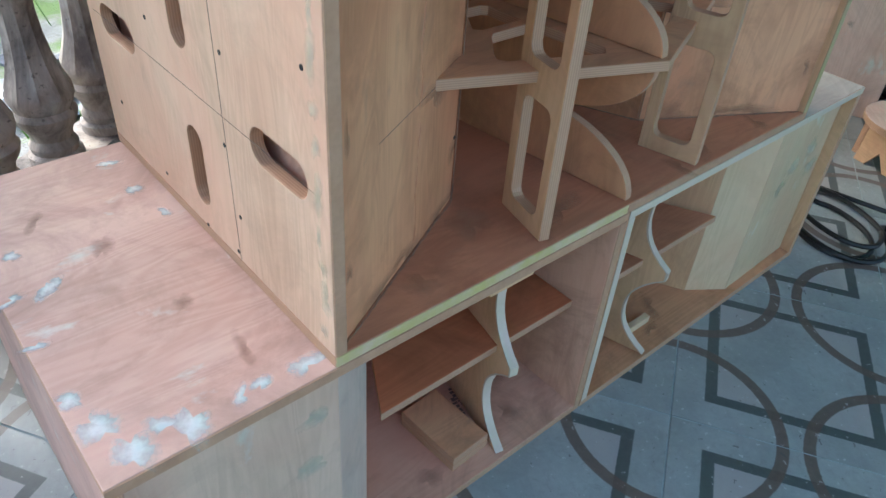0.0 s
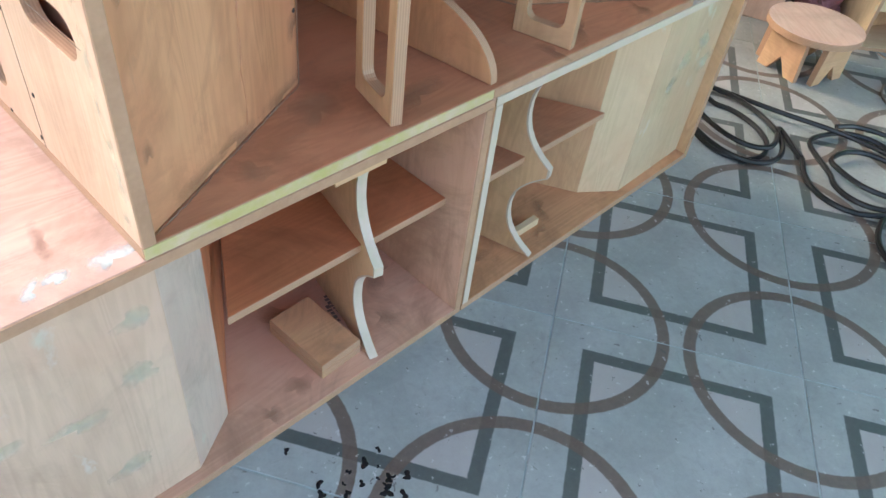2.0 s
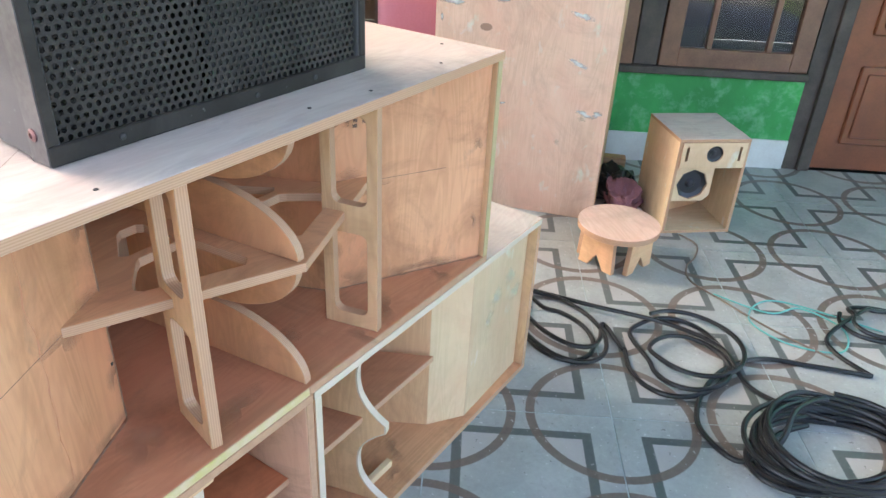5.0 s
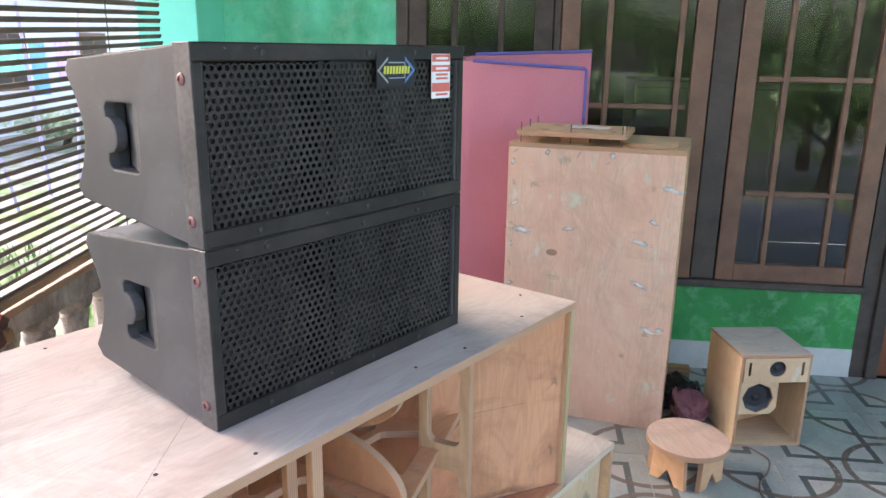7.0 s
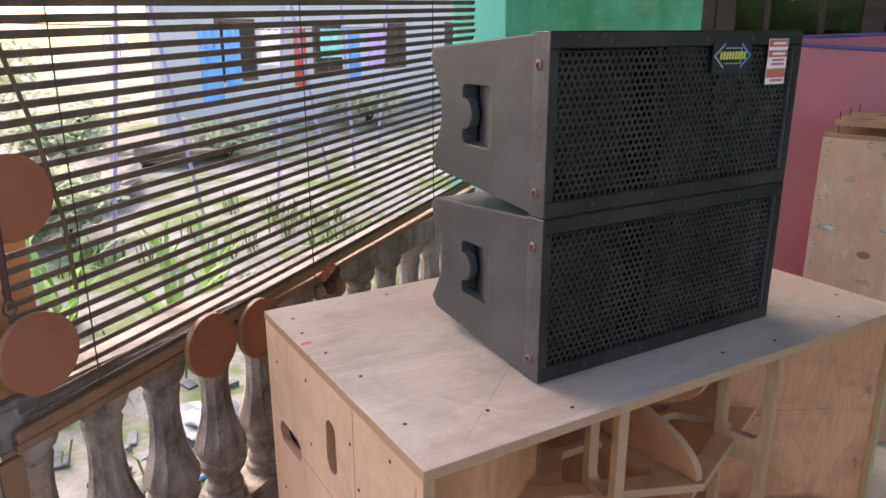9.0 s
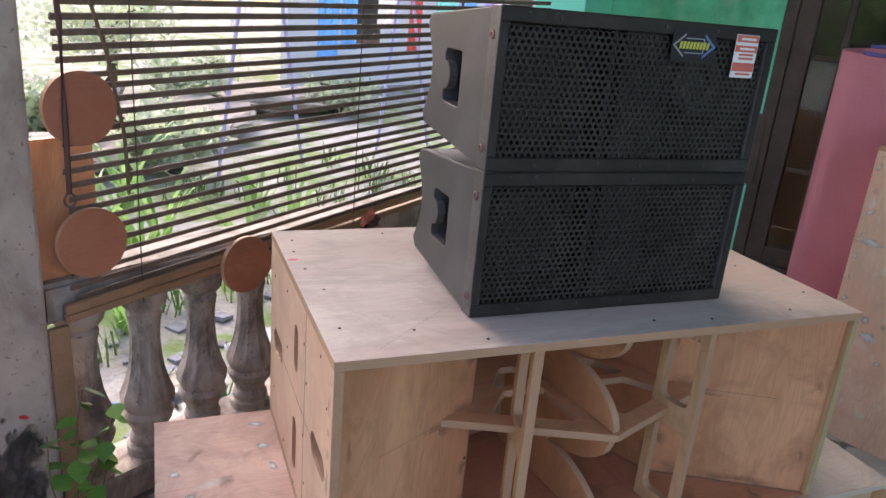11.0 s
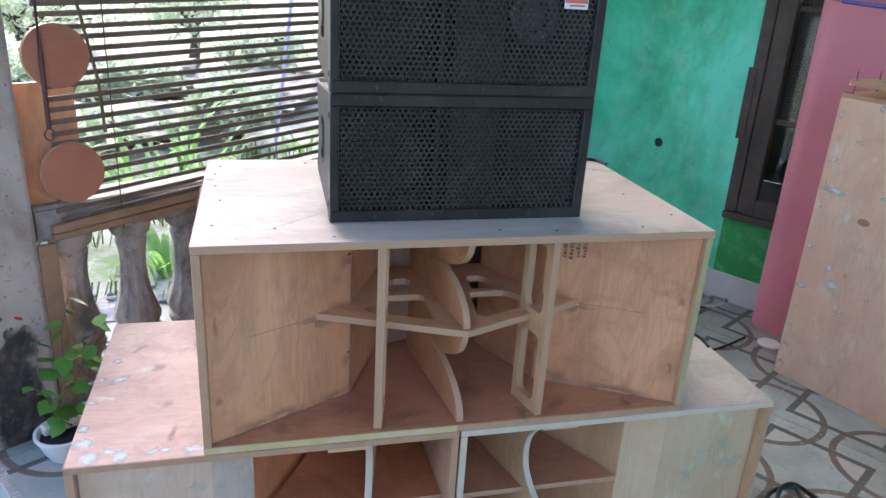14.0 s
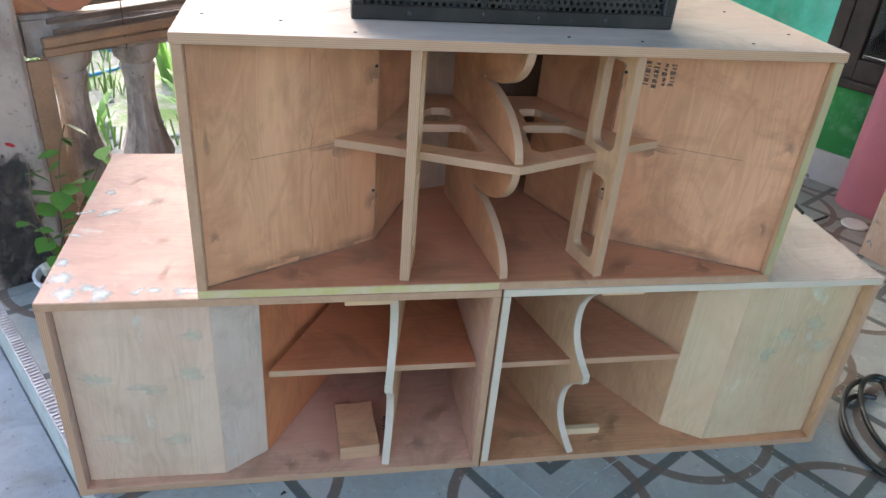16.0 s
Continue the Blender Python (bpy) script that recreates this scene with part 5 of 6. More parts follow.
lab = part("paper_label", box(0.198, 0.252, -0.0045, -0.0035, 0.188, 0.268, 0.0), PAPER, high, "red and white paper label with lines of bars")
for z0, z1 in ((0.254, 0.267), (0.236, 0.248), (0.200, 0.216)):
    flat_shape(rect(0.199, 0.251, z0, z1), -0.0048, LABEL_RED, "label_band", lab)
for z0 in (0.258, 0.229, 0.240, 0.222, 0.193):
    flat_shape(rect(0.210, 0.245, z0, z0 + 0.004), -0.0051, PAPER if z0 in (0.258, 0.240) else LABEL_RED, "bar", lab)

# ---- the standing plywood cabinet and what lies on it ----
tall = thing("bass_cabinet", room(1.745, -0.778, 0, -12.6), "tall raw plywood cabinet stood on end with mint filler dabs", "speaker cabinet")
TW, TD, TH = 0.700, 0.50, 1.185
# local x runs along the face (towards +q), y into the room's wall
def tp(name, bm, mat, label=""):
    return part(name, bm, mat, tall, label)


FA = pose(0, 0, 0, 0, 0, 90)  # face along +q
tp("face_panel", sheet(rect(0, TH - PLY, 0, TW), PLY, FA @ axes((0, -PLY, 0), (0, 0, 1), (1, 0, 0))), PLY_ROSE_F, "wide face with filler dabs")
tp("top_panel", sheet(rect(0, TW, -TD, 0), PLY, FA @ axes((0, 0, TH - PLY), (1, 0, 0), (0, 1, 0))), PLY_CREAM)
tp("side_panel", sheet(rect(0, TH - PLY, -TD, -PLY), PLY, FA @ axes((0, 0, 0), (0, 0, 1), (0, 1, 0)) @ Matrix.Translation((0, 0, -PLY))), PLY_PALE)
tp("side_panel", sheet(rect(0, TH - PLY, -TD, -PLY), PLY, FA @ axes((TW, 0, 0), (0, 0, 1), (0, 1, 0))), PLY_PALE)
tp("back_panel", sheet(rect(0, TH - PLY, PLY, TW - PLY), PLY, FA @ axes((0, -TD, 0), (0, 0, 1), (1, 0, 0))), PLY_DARK)
r2 = random.Random(21)
for i in range(24):
    edge_d = i < 13
    u = TW - 0.02 - r2.uniform(0, 0.012) if edge_d else r2.uniform(0.08, TW - 0.06)
    z = 0.06 + i * 0.087 if edge_d else r2.uniform(0.15, TH - 0.06)
    if i > 19:
        u, z = 0.15 + (i - 19) * 0.13, TH - 0.035
    tp("filler_dab", dab(r2.uniform(0.009, 0.018), 200 + i, r2.uniform(1.2, 2.2)), SMEAR if i % 2 else SMEAR_B).matrix_basis = FA @ pose(u, 0.0002, z, -90, 0, 0) @ pose(0, 0, 0, 0, 0, r2.uniform(0, 180))
for i in range(16):
    tp("filler_smear", dab(r2.uniform(0.016, 0.032), 240 + i, r2.uniform(1.4, 2.8)), SMEAR_B if i % 3 else SMEAR).matrix_basis = FA @ pose(r2.choice((0.05, 0.12, 0.45, 0.58, 0.66)) + r2.uniform(-0.03, 0.03), 0.0002, r2.uniform(0.35, TH - 0.05), -90, 0, 0) @ pose(0, 0, 0, 0, 0, r2.uniform(-30, 30))
tp("knot", lathe([(0.0005, 0.0), (0.024, 0.0001), (0.016, 0.0003), (0.0005, 0.0004)], 14, 0.6), PLY_DARK, "dark grey knot").matrix_basis = FA @ pose(0.50, 0.0002, 0.735, -90, 0, 0)

pb = thing("perforated_board", room(1.80, -0.335, TH, -12), "cut plywood panel with holes and upright screws, lying on a block", "wood panel")
part("support", box(0.13, 0.19, -0.06, 0.06, 0.0005, 0.034, 0.001), PLY_TAN, pb, "small wood block under the panel")
part("board", sheet(round_rect(0.0, 0.36, -0.22, 0.22, 0.02), PLY, pose(0, 0, 0.035), [circle(0.20, -0.02, 0.045, 20), circle(0.29, 0.1, 0.028, 16), circle(0.09, 0.12, 0.022, 14), circle(0.10, -0.15, 0.022, 14)]), PLY_CREAM, pb)
for x, y in ((0.02, -0.20), (0.02, 0.0), (0.02, 0.20), (0.34, -0.20), (0.34, 0.2), (0.18, 0.2), (0.18, -0.2), (0.34, 0.0)):
    part("long_screw", tube([(x, y, 0.006), (x, y, 0.085)], 0.0018, 6), SCREW, pb)
paper = bmesh.new()
bmesh.ops.create_grid(paper, x_segments=10, y_segments=8, size=0.5)
for v in paper.verts:
    v.co = Vector((v.co.x * 0.10 + 0.21, v.co.y * 0.16 - 0.05, 0.0545 + 0.004 * abs(math.sin(v.co.x * 9) * math.cos(v.co.y * 6))))
part("paper_scrap", paper, PAPER, pb, "crumpled white paper")
dl = solo("wood_disc", sheet(circle(0, 0, 0.115, 40), PLY, Matrix.Identity(4)), PLY_CREAM, room(1.90, -0.655, TH + 0.0004), "round pale plywood cut-out lying on the tall cabinet", "plywood disc")

# ---- small open cabinet with drivers ----
sm = thing("small_speaker", room(1.665, -1.050, 0, 100.5) @ pose(0, 0, 0), "small unfinished cream plywood speaker with open horn mouth", "speaker cabinet")
# local: x runs along the front towards -q, y runs out to the viewer
SW, SH, SD, t9 = 0.288, 0.402, 0.30, 0.012
LM = pose(0, 0, 0, 0, 0, 180)
def sp(name, bm, mat, label="", parent=None, **k):
    bm.transform(LM)
    return part(name, bm, mat, parent or sm, label, **k)


sp("side_panel", sheet(rect(0, SH - 2 * t9, 0, SD), t9, axes((t9, 0, t9), (0, 0, 1), (0, 1, 0))), PLY_CREAM)
sp("side_panel", sheet(rect(0, SH - 2 * t9, 0, SD), t9, axes((SW, 0, t9), (0, 0, 1), (0, 1, 0))), PLY_CREAM)
sp("top_panel", sheet(rect(0, SW, 0, SD), t9, axes((0, 0, SH - t9), (1, 0, 0), (0, 1, 0))), PLY_TOP)
sp("bottom_panel", sheet(rect(0, SW, 0, SD), t9, axes((0, 0, 0), (1, 0, 0), (0, 1, 0))), PLY_CREAM)
sp("back_panel", sheet(rect(t9, SH - t9, t9, SW - t9), t9, axes((0, SD - 0.001, 0), (0, 0, 1), (1, 0, 0))), PLY_CREAM)
sp("front_baffle", sheet([(a, b) for a, b in rect(0.285, SH - t9 - 0.0005, t9 + 0.0005, SW - t9 - 0.0005)], t9, axes((0, 0.006, 0), (0, 0, 1), (1, 0, 0)) @ Matrix.Translation((0, 0, -t9)), [circle(0.343, 0.148, 0.033, 28), rect(0.315, 0.372, 0.030, 0.040), rect(0.315, 0.372, 0.245, 0.255)]), PLY_CREAM, "tweeter baffle with two port slots")
sp("horn_roof", sheet(rect(t9, SW - t9, 0.02, 0.20), 0.009, axes((0, 0, 0.276), (1, 0, 0), (0, 1, 0))), PLY_CREAM)
sp("driver_baffle", sheet([(0.135, t9), (0.275, t9), (0.275, 0.175), (0.16, 0.175), (0.135, 0.15)], t9, axes((0, 0.030, 0), (0, 0, 1), (1, 0, 0)) @ Matrix.Translation((0, 0, -t9)), [circle(0.206, 0.094, 0.064, 8)]), PLY_CREAM, "recessed woofer baffle")
sp("horn_wall", sheet(rect(t9, 0.275, 0, 0.27), 0.009, axes((0.013, 0.15, 0), (0, 0, 1), (0.93, 0.36, 0))), PLY_PALE)
tw = sp("tweeter", lathe([(0.040, 0), (0.040, 0.004), (0.033, 0.006), (0.028, 0.001), (0.012, -0.004), (0.011, 0.003), (0.0005, 0.006)], 28), CONE, "black round tweeter", smooth=True)
tw.matrix_basis = LM @ pose(0.148, 0.006, 0.343, 90, 0, 0) @ LM.inverted()
wo = sp("woofer", lathe([(0.070, 0), (0.070, 0.006), (0.060, 0.009), (0.052, 0.003), (0.022, -0.012), (0.02, 0.0), (0.012, 0.008), (0.0005, 0.010)], 32), CONE, "black woofer behind an octagonal opening", smooth=True)
wo.matrix_basis = LM @ pose(0.094, 0.0365, 0.206, 90, 0, 0) @ LM.inverted()
sp("slot_shadow", box(0.028, 0.042, 0.02, 0.03, 0.31, 0.377, 0), CONE)
sp("slot_shadow", box(0.243, 0.257, 0.02, 0.03, 0.31, 0.377, 0), CONE)

# ---- stool ----
stool = thing("stool", room(1.44, -0.822, 0, 20), "low round plywood stool with notched splayed legs", "stool")
part("seat", sheet(circle(0, 0, 0.150, 44), 0.022, pose(0, 0, 0.130)), PLY_ROSE, stool)
for a in (0, 1, 2, 3):
    o = pose(0, 0, 0, 0, 0, 90 * a + 25)
    outl = [(-0.075, 0), (-0.034, 0), (0.0, 0.055), (0.034, 0), (0.075, 0), (0.066, 0.1295), (-0.066, 0.1295)]
    part("leg", sheet(outl, 0.02, o @ axes((0.0, -0.095, 0), (1, 0, 0), (0, 0, 1)), chamfer=0.002), PLY_PALE, stool)

# ---- pink folded foam sheet ----
foam = thing("foam_mattress", room(2.28, 0.09, 0), "pink folded foam mattress with violet piping, stood against the window", "mattress")
def foam_sheet(th, h_in, h_out):
    """One long sheet folded in two round a soft bend, standing on its edge."""
    bm = bmesh.new()
    mid = [(-0.01 * math.sin(math.pi * i / 12), -0.50 + 0.50 * i / 12) for i in range(13)]
    mid += [(0.062 - 0.062 * math.cos(math.pi * i / 12), 0.062 * math.sin(math.pi * i / 12) * 1.15) for i in range(1, 12)]
    mid += [(0.124, -0.53 * i / 12) for i in range(13)]
    n, mz = len(mid), 10
    outer, inner_ = [], []
    for i, (x, y) in enumerate(mid):
        a, b = Vector(mid[max(i - 1, 0)]), Vector(mid[min(i + 1, n - 1)])
        d = (b - a).normalized()
        nrm = Vector((-d.y, d.x))
        hh = h_in + (h_out - h_in) * i / (n - 1)
        for lst, s in ((outer, 0.5), (inner_, -0.5)):
            lst.append([bm.verts.new((x + nrm.x * th * s + 0.003 * math.sin(0.9 * i + 0.8 * k), y + nrm.y * th * s, hh * k / mz)) for k in range(mz + 1)])
    for i in range(n - 1):
        for k in range(mz):
            bm.faces.new((outer[i][k], outer[i + 1][k], outer[i + 1][k + 1], outer[i][k + 1]))
            bm.faces.new((inner_[i][k], inner_[i][k + 1], inner_[i + 1][k + 1], inner_[i + 1][k]))
        bm.faces.new((outer[i][mz], outer[i + 1][mz], inner_[i + 1][mz], inner_[i][mz]))
        bm.faces.new((outer[i][0], inner_[i][0], inner_[i + 1][0], outer[i + 1][0]))
    for i in (0, n - 1):
        for k in range(mz):
            bm.faces.new((outer[i][k], outer[i][k + 1], inner_[i][k + 1], inner_[i][k]))
    bmesh.ops.recalc_face_normals(bm, faces=bm.faces[:])
    return bm


part("foam_sheet", foam_sheet(0.05, 1.47, 1.545), PINK, foam, smooth=True)
part("piping", tube([(-0.03 - 0.01 * math.sin(math.pi * i / 10), -0.5 + 0.5 * i / 10, 1.472 + 0.028 * i / 10) for i in range(11)], 0.008, 7), PIPING, foam, "violet edge piping", True)
part("piping", tube([(0.10, -0.53 + 0.53 * i / 10, 1.546 - 0.02 * i / 10) for i in range(11)], 0.008, 7), PIPING, foam, "violet edge piping", True)
part("piping", tube([(-0.028, -0.503, 1.47 - 0.147 * i) for i in range(11)], 0.007, 7), PIPING, foam, "violet edge piping", True)

# ---- cables ----
def smooth_path(pts, per=10):
    out = []
    P = [Vector(p) for p in pts]
    for i in range(len(P) - 1):
        a, b, c, d = P[max(i - 1, 0)], P[i], P[i + 1], P[min(i + 2, len(P) - 1)]
        for k in range(per):
            t = k / per
            out.append(0.5 * ((2 * b) + (c - a) * t + (2 * a - 5 * b + 4 * c - d) * t * t + (3 * b - a - 3 * c + d) * t ** 3))
    out.append(P[-1])
    return out


def lay_cable(name, pts, r, mat, label):
    return solo(name, tube(pts, r, 8), mat, ROOM, label, "cable", "cables on the porch floor", smooth=True)


def loop(cp, cq, rp, rq, a0, a1, n=14, z=0.009, twist=0.0):
    out = []
    for i in range(n):
        a = radians(a0 + (a1 - a0) * i / n)
        x, y = rp * math.cos(a), rq * math.sin(a)
        c, s = math.cos(twist), math.sin(twist)
        out.append((cp + c * x - s * y, cq + s * x + c * y, z + 0.004 * math.sin(2 * a)))
    return out


lay_cable("power_cable", smooth_path(
    loop(0.92, -0.56, 0.15, 0.10, 0, 360, 14, 0.012, 0.5) + loop(0.95, -0.57, 0.20, 0.12, 0, 360, 14, 0.020, 0.5) + loop(0.99, -0.57, 0.18, 0.09, 0, 230, 9, 0.026, 0.6)
    + [(0.98, -0.72, 0.012), (0.86, -0.76, 0.010)]
    + loop(0.84, -0.92, 0.20, 0.15, 100, 460, 14, 0.010, -0.3) + loop(0.80, -0.95, 0.13, 0.12, 100, 460, 14, 0.018, -0.2) + loop(0.90, -0.98, 0.17, 0.15, 100, 400, 12, 0.024, 0.4), 6), 0.0075, CABLE, "loose coils of thick black rubber cable on the tiles")
lay_cable("power_cable", smooth_path([(1.16, -0.50, 0.010), (1.06, -0.72, 0.022), (0.98, -0.92, 0.030), (0.86, -1.06, 0.034), (0.72, -1.10, 0.012), (0.62, -1.17, 0.026), (0.55, -1.28, 0.040)], 10), 0.0075, CABLE, "trailing black rubber cable crossing the coils")
heap = []
for k in range(11):
    r5 = random.Random(300 + k)
    heap += loop(0.46 + r5.uniform(-0.02, 0.02), -1.24 + r5.uniform(-0.03, 0.03), 0.115 + 0.006 * k + r5.uniform(-0.012, 0.012), 0.205 + r5.uniform(-0.02, 0.02), 0, 360, 14, 0.010 + 0.0062 * k, 0.25 + r5.uniform(-0.12, 0.12))
lay_cable("power_cable", smooth_path(heap, 5), 0.0075, CABLE, "heaped coil of thick black rubber cable on the tiles")
lay_cable("power_cable", smooth_path([(0.80, -1.50, 0.010), (0.83, -1.34, 0.010), (0.85, -1.185, 0.010), (0.78, -1.05, 0.012), (0.66, -0.955, 0.010), (0.54, -0.915, 0.010), (0.45, -0.945, 0.010), (0.41, -1.0, 0.010), (0.44, -1.09, 0.05), (0.55, -1.17, 0.075), (0.62, -1.30, 0.06), (0.56, -1.42, 0.03), (0.46, -1.50, 0.010), (0.36, -1.62, 0.009), (0.30, -1.8, 0.009)]), 0.0075, CABLE, "loop of thick black rubber cable on the tiles")
lay_cable("power_cable", smooth_path([(0.34, -1.34, 0.012), (0.29, -1.24, 0.010), (0.274, -1.15, 0.009), (0.24, -1.085, 0.009), (0.197, -1.06, 0.009), (0.14, -1.055, 0.009), (0.10, -1.07, 0.009), (0.05, -1.154, 0.009), (0.02, -1.3, 0.009), (0.08, -1.5, 0.009)]), 0.0075, CABLE, "end loop of black rubber cable on the tiles")
lay_cable("power_cable", smooth_path(loop(1.08, -1.66, 0.10, 0.14, 60, 420, 14, 0.012) + loop(1.07, -1.68, 0.08, 0.12, 60, 420, 14, 0.020) + [(1.0, -1.45, 0.01), (0.904, -1.436, 0.009), (0.8, -1.5, 0.009)], 6), 0.0075, CABLE, "small coil of black rubber cable on the tiles")
lay_cable("thin_wire", smooth_path([(1.66, -1.12, 0.004), (1.58, -1.17, 0.004), (1.48, -1.14, 0.004), (1.40, -1.09, 0.004), (1.30, -1.08, 0.004), (1.18, -1.16, 0.004), (1.02, -1.28, 0.004), (0.88, -1.42, 0.004)]), 0.0035, WIRE_B, "thin brown twisted wire trailing from the small speaker")
lay_cable("thin_wire", smooth_path([(1.22, -1.14, 0.004), (1.12, -1.30, 0.004), (1.16, -1.42, 0.004), (1.05, -1.52, 0.004), (0.92, -1.46, 0.004), (0.95, -1.30, 0.004), (1.08, -1.22, 0.004), (1.2, -1.35, 0.004), (1.05, -1.65, 0.004)]), 0.003, WIRE_G, "thin teal wire looped on the tiles")
lay_cable("power_cable", smooth_path([(1.62, 0.42, 0.006), (1.72, 0.22, 0.006), (1.9, 0.15, 0.006), (2.1, 0.12, 0.006)]), 0.005, CABLE, "black lead on the tiles behind the stack")

solo("lead", tube(smooth_path([(0.36, 0.56, 0.996), (0.45, 0.60, 0.996), (0.52, 0.655, 0.996), (0.575, 0.655, 0.996), (0.594, 0.60, 0.996)]), 0.0045, 7), CABLE, pose(0, 0, 0), "thin black lead lying on the wide cabinet behind the speakers", "cable", smooth=True)
solo("lead", tube(smooth_path([(0.66, 0.52, 0.5025), (0.75, 0.50, 0.5025), (0.83, 0.44, 0.5025), (0.866, 0.37, 0.5025), (0.862, 0.30, 0.5025)]), 0.0045, 7), CABLE, pose(0, 0, 0), "thin black lead lying on the pale cabinet top", "cable", smooth=True)
for k, (p, q, sz) in enumerate([(-0.439, 0.132, 0.008), (-0.399, 0.205, 0.007), (-0.47, 0.10, 0.010)] + [(-0.42 + random.Random(k).gauss(0, 0.03), 0.05 + random.Random(k + 50).gauss(0, 0.035), random.Random(k + 90).uniform(0.003, 0.011)) for k in range(22)]):
    part("tar_spot", dab(sz, 400 + k, 1.2), CABLE, floor, "black tar splash on the tiles", m=pose(p, q, 0.0002, 0, 0, 40 * k))

# ---- clutter by the wall ----
bottle = solo("plastic_bottle", lathe([(0.028, 0), (0.031, 0.006), (0.031, 0.05), (0.028, 0.058), (0.031, 0.066), (0.031, 0.13), (0.022, 0.165), (0.012, 0.185), (0.012, 0.205), (0.0005, 0.206)], 18), CLEAR, ROOM @ pose(2.20, 0.452, 0.031, 0, 90, -31), "clear empty plastic bottle lying on the tiles", "bottle", smooth=True)
plank = solo("plank", sheet(rect(0, 0.13, 0, 0.42), 0.05, Matrix.Identity(4)), MOSSY, room(2.295, 0.50, 0.0004, 0), "short mossy wooden plank lying by the skirting", "plank")
for k, (p0, q0, w0, rz) in enumerate(((2.22, -0.98, 0.42, 84), (2.12, -0.96, 0.36, 92))):
    solo("plank", sheet(rect(0, w0, 0, 0.05), 0.11 if k == 0 else 0.06, Matrix.Identity(4)), PLY_TAN, room(p0, q0, 0.0004, rz), "reddish wooden plank lying on the tiles by the skirting", "plank")
lid = solo("dish", lathe([(0.05, 0), (0.052, 0.004), (0.048, 0.009), (0.0005, 0.008)], 24), WHITE, room(2.13, 0.02, 0.0004), "white plastic dish lying on the tiles", "dish", smooth=True)


crumple("pink_cloth", room(1.88, -0.92, 0.0), 0.13, 0.075, 0.115, CLOTH, "crumpled dusty pink cloth on the floor beside the small speaker", "cloth", 3.0)
crumple("black_bag", room(2.0, -0.90, 0.0), 0.13, 0.08, 0.13, CABLE, "crumpled black plastic bag on the floor", "bag", 8.0)


# ---- potted creeper by the column ----
def leaf_mesh(size):
    bm = bmesh.new()
    rows = [(0, 0.0), (0.15, 0.30), (0.4, 0.46), (0.65, 0.36), (0.85, 0.17), (1.0, 0.0)]
    left, mid, right = [], [], []
    for t, w in rows:
        mid.append(bm.verts.new((t * size, 0, -0.10 * size * t * t)))
        left.append(bm.verts.new((t * size, w * size, 0.06 * size - 0.1 * size * t * t)) if w else mid[-1])
        right.append(bm.verts.new((t * size, -w * size, 0.06 * size - 0.1 * size * t * t)) if w else mid[-1])
    for i in range(len(rows) - 1):
        for a, b in ((mid, left), (right, mid)):
            vs = []
            for v in (a[i], a[i + 1], b[i + 1], b[i]):
                if v not in vs:
                    vs.append(v)
            if len(vs) > 2:
                bm.faces.new(vs)
    return bm


pot = thing("potted_plant", room(-0.52, 1.215, 0), "small creeper with green leaves in a white plastic pot", "plant")
part("pot", lathe([(0.05, 0), (0.066, 0.03), (0.082, 0.08), (0.088, 0.083), (0.088, 0.092), (0.080, 0.092), (0.07, 0.07), (0.0005, 0.068)], 28), WHITE, pot, "white plastic pot", True)
part("soil", lathe([(0.0005, 0.0), (0.072, 0.0), (0.070, 0.006), (0.03, 0.010), (0.0005, 0.009)], 22), LABEL_DARK, pot, "dark potting soil", True, m=pose(0, 0, 0.0690))
part("soil_block", box(-0.055, 0.052, 0.012, 0.050, 0.0795, 0.112, 0.006), CREAM, pot, "cream coloured block of growing medium")
lf = finish("leaf", leaf_mesh(0.062), LEAF, True)
r3 = random.Random(5)
for si, (dx, dy, hh) in enumerate(((0.13, 0.10, 0.40), (-0.02, 0.07, 0.32), (0.17, 0.13, 0.30), (-0.10, 0.03, 0.17), (0.08, 0.10, 0.24))):
    stem = [(0.02 * si - 0.03 + dx * t + 0.015 * math.sin(6 * t + si), dy * t + 0.01 * math.cos(5 * t), 0.088 + hh * t) for t in [i / 12 for i in range(13)]]
    part("stem", tube(stem, 0.0022, 6), STEM, pot)
    for i in range(2, 13):
        for side in (-1, 1):
            if r3.random() < 0.6:
                continue
            ob = new("leaf", lf)
            ob.parent = pot
            ob.matrix_basis = pose(*stem[i], r3.uniform(-25, 25), r3.uniform(-10, 40), r3.uniform(0, 360)) @ Matrix.Scale(r3.uniform(0.6, 1.1), 4)

solo("garden_hose", tube(smooth_path([(-3.0, 2.4, -0.31), (-1.9, 2.25, -0.31), (-1.2, 2.6, -0.31), (-0.5, 2.75, -0.31), (0.1, 2.5, -0.31), (0.6, 2.15, -0.31), (1.2, 2.05, -0.31), (1.9, 2.3, -0.31)]), 0.011, 8), BLUE_HOSE, ROOM, "blue garden hose lying on the ground behind the balustrade", "hose", smooth=True)
# ---- outside: garden beyond the balustrade, trees behind ----
for p, q, dp, h in ((3.1, 5.6, 0.35, 2.2), (4.3, 5.7, -0.45, 2.3), (5.4, 5.6, 0.30, 2.2), (7.3, 5.8, -0.2, 2.3), (6.3, 5.5, -0.6, 2.2), (8.2, 6.0, 0.4, 2.3)):
    solo("garden_pole", tube([(p, q, -0.33), (p + dp, q, h - 0.3)], 0.02, 10), PURPLE, ROOM, "slim violet painted pole leaning in the garden", "pole", "violet poles in the garden")


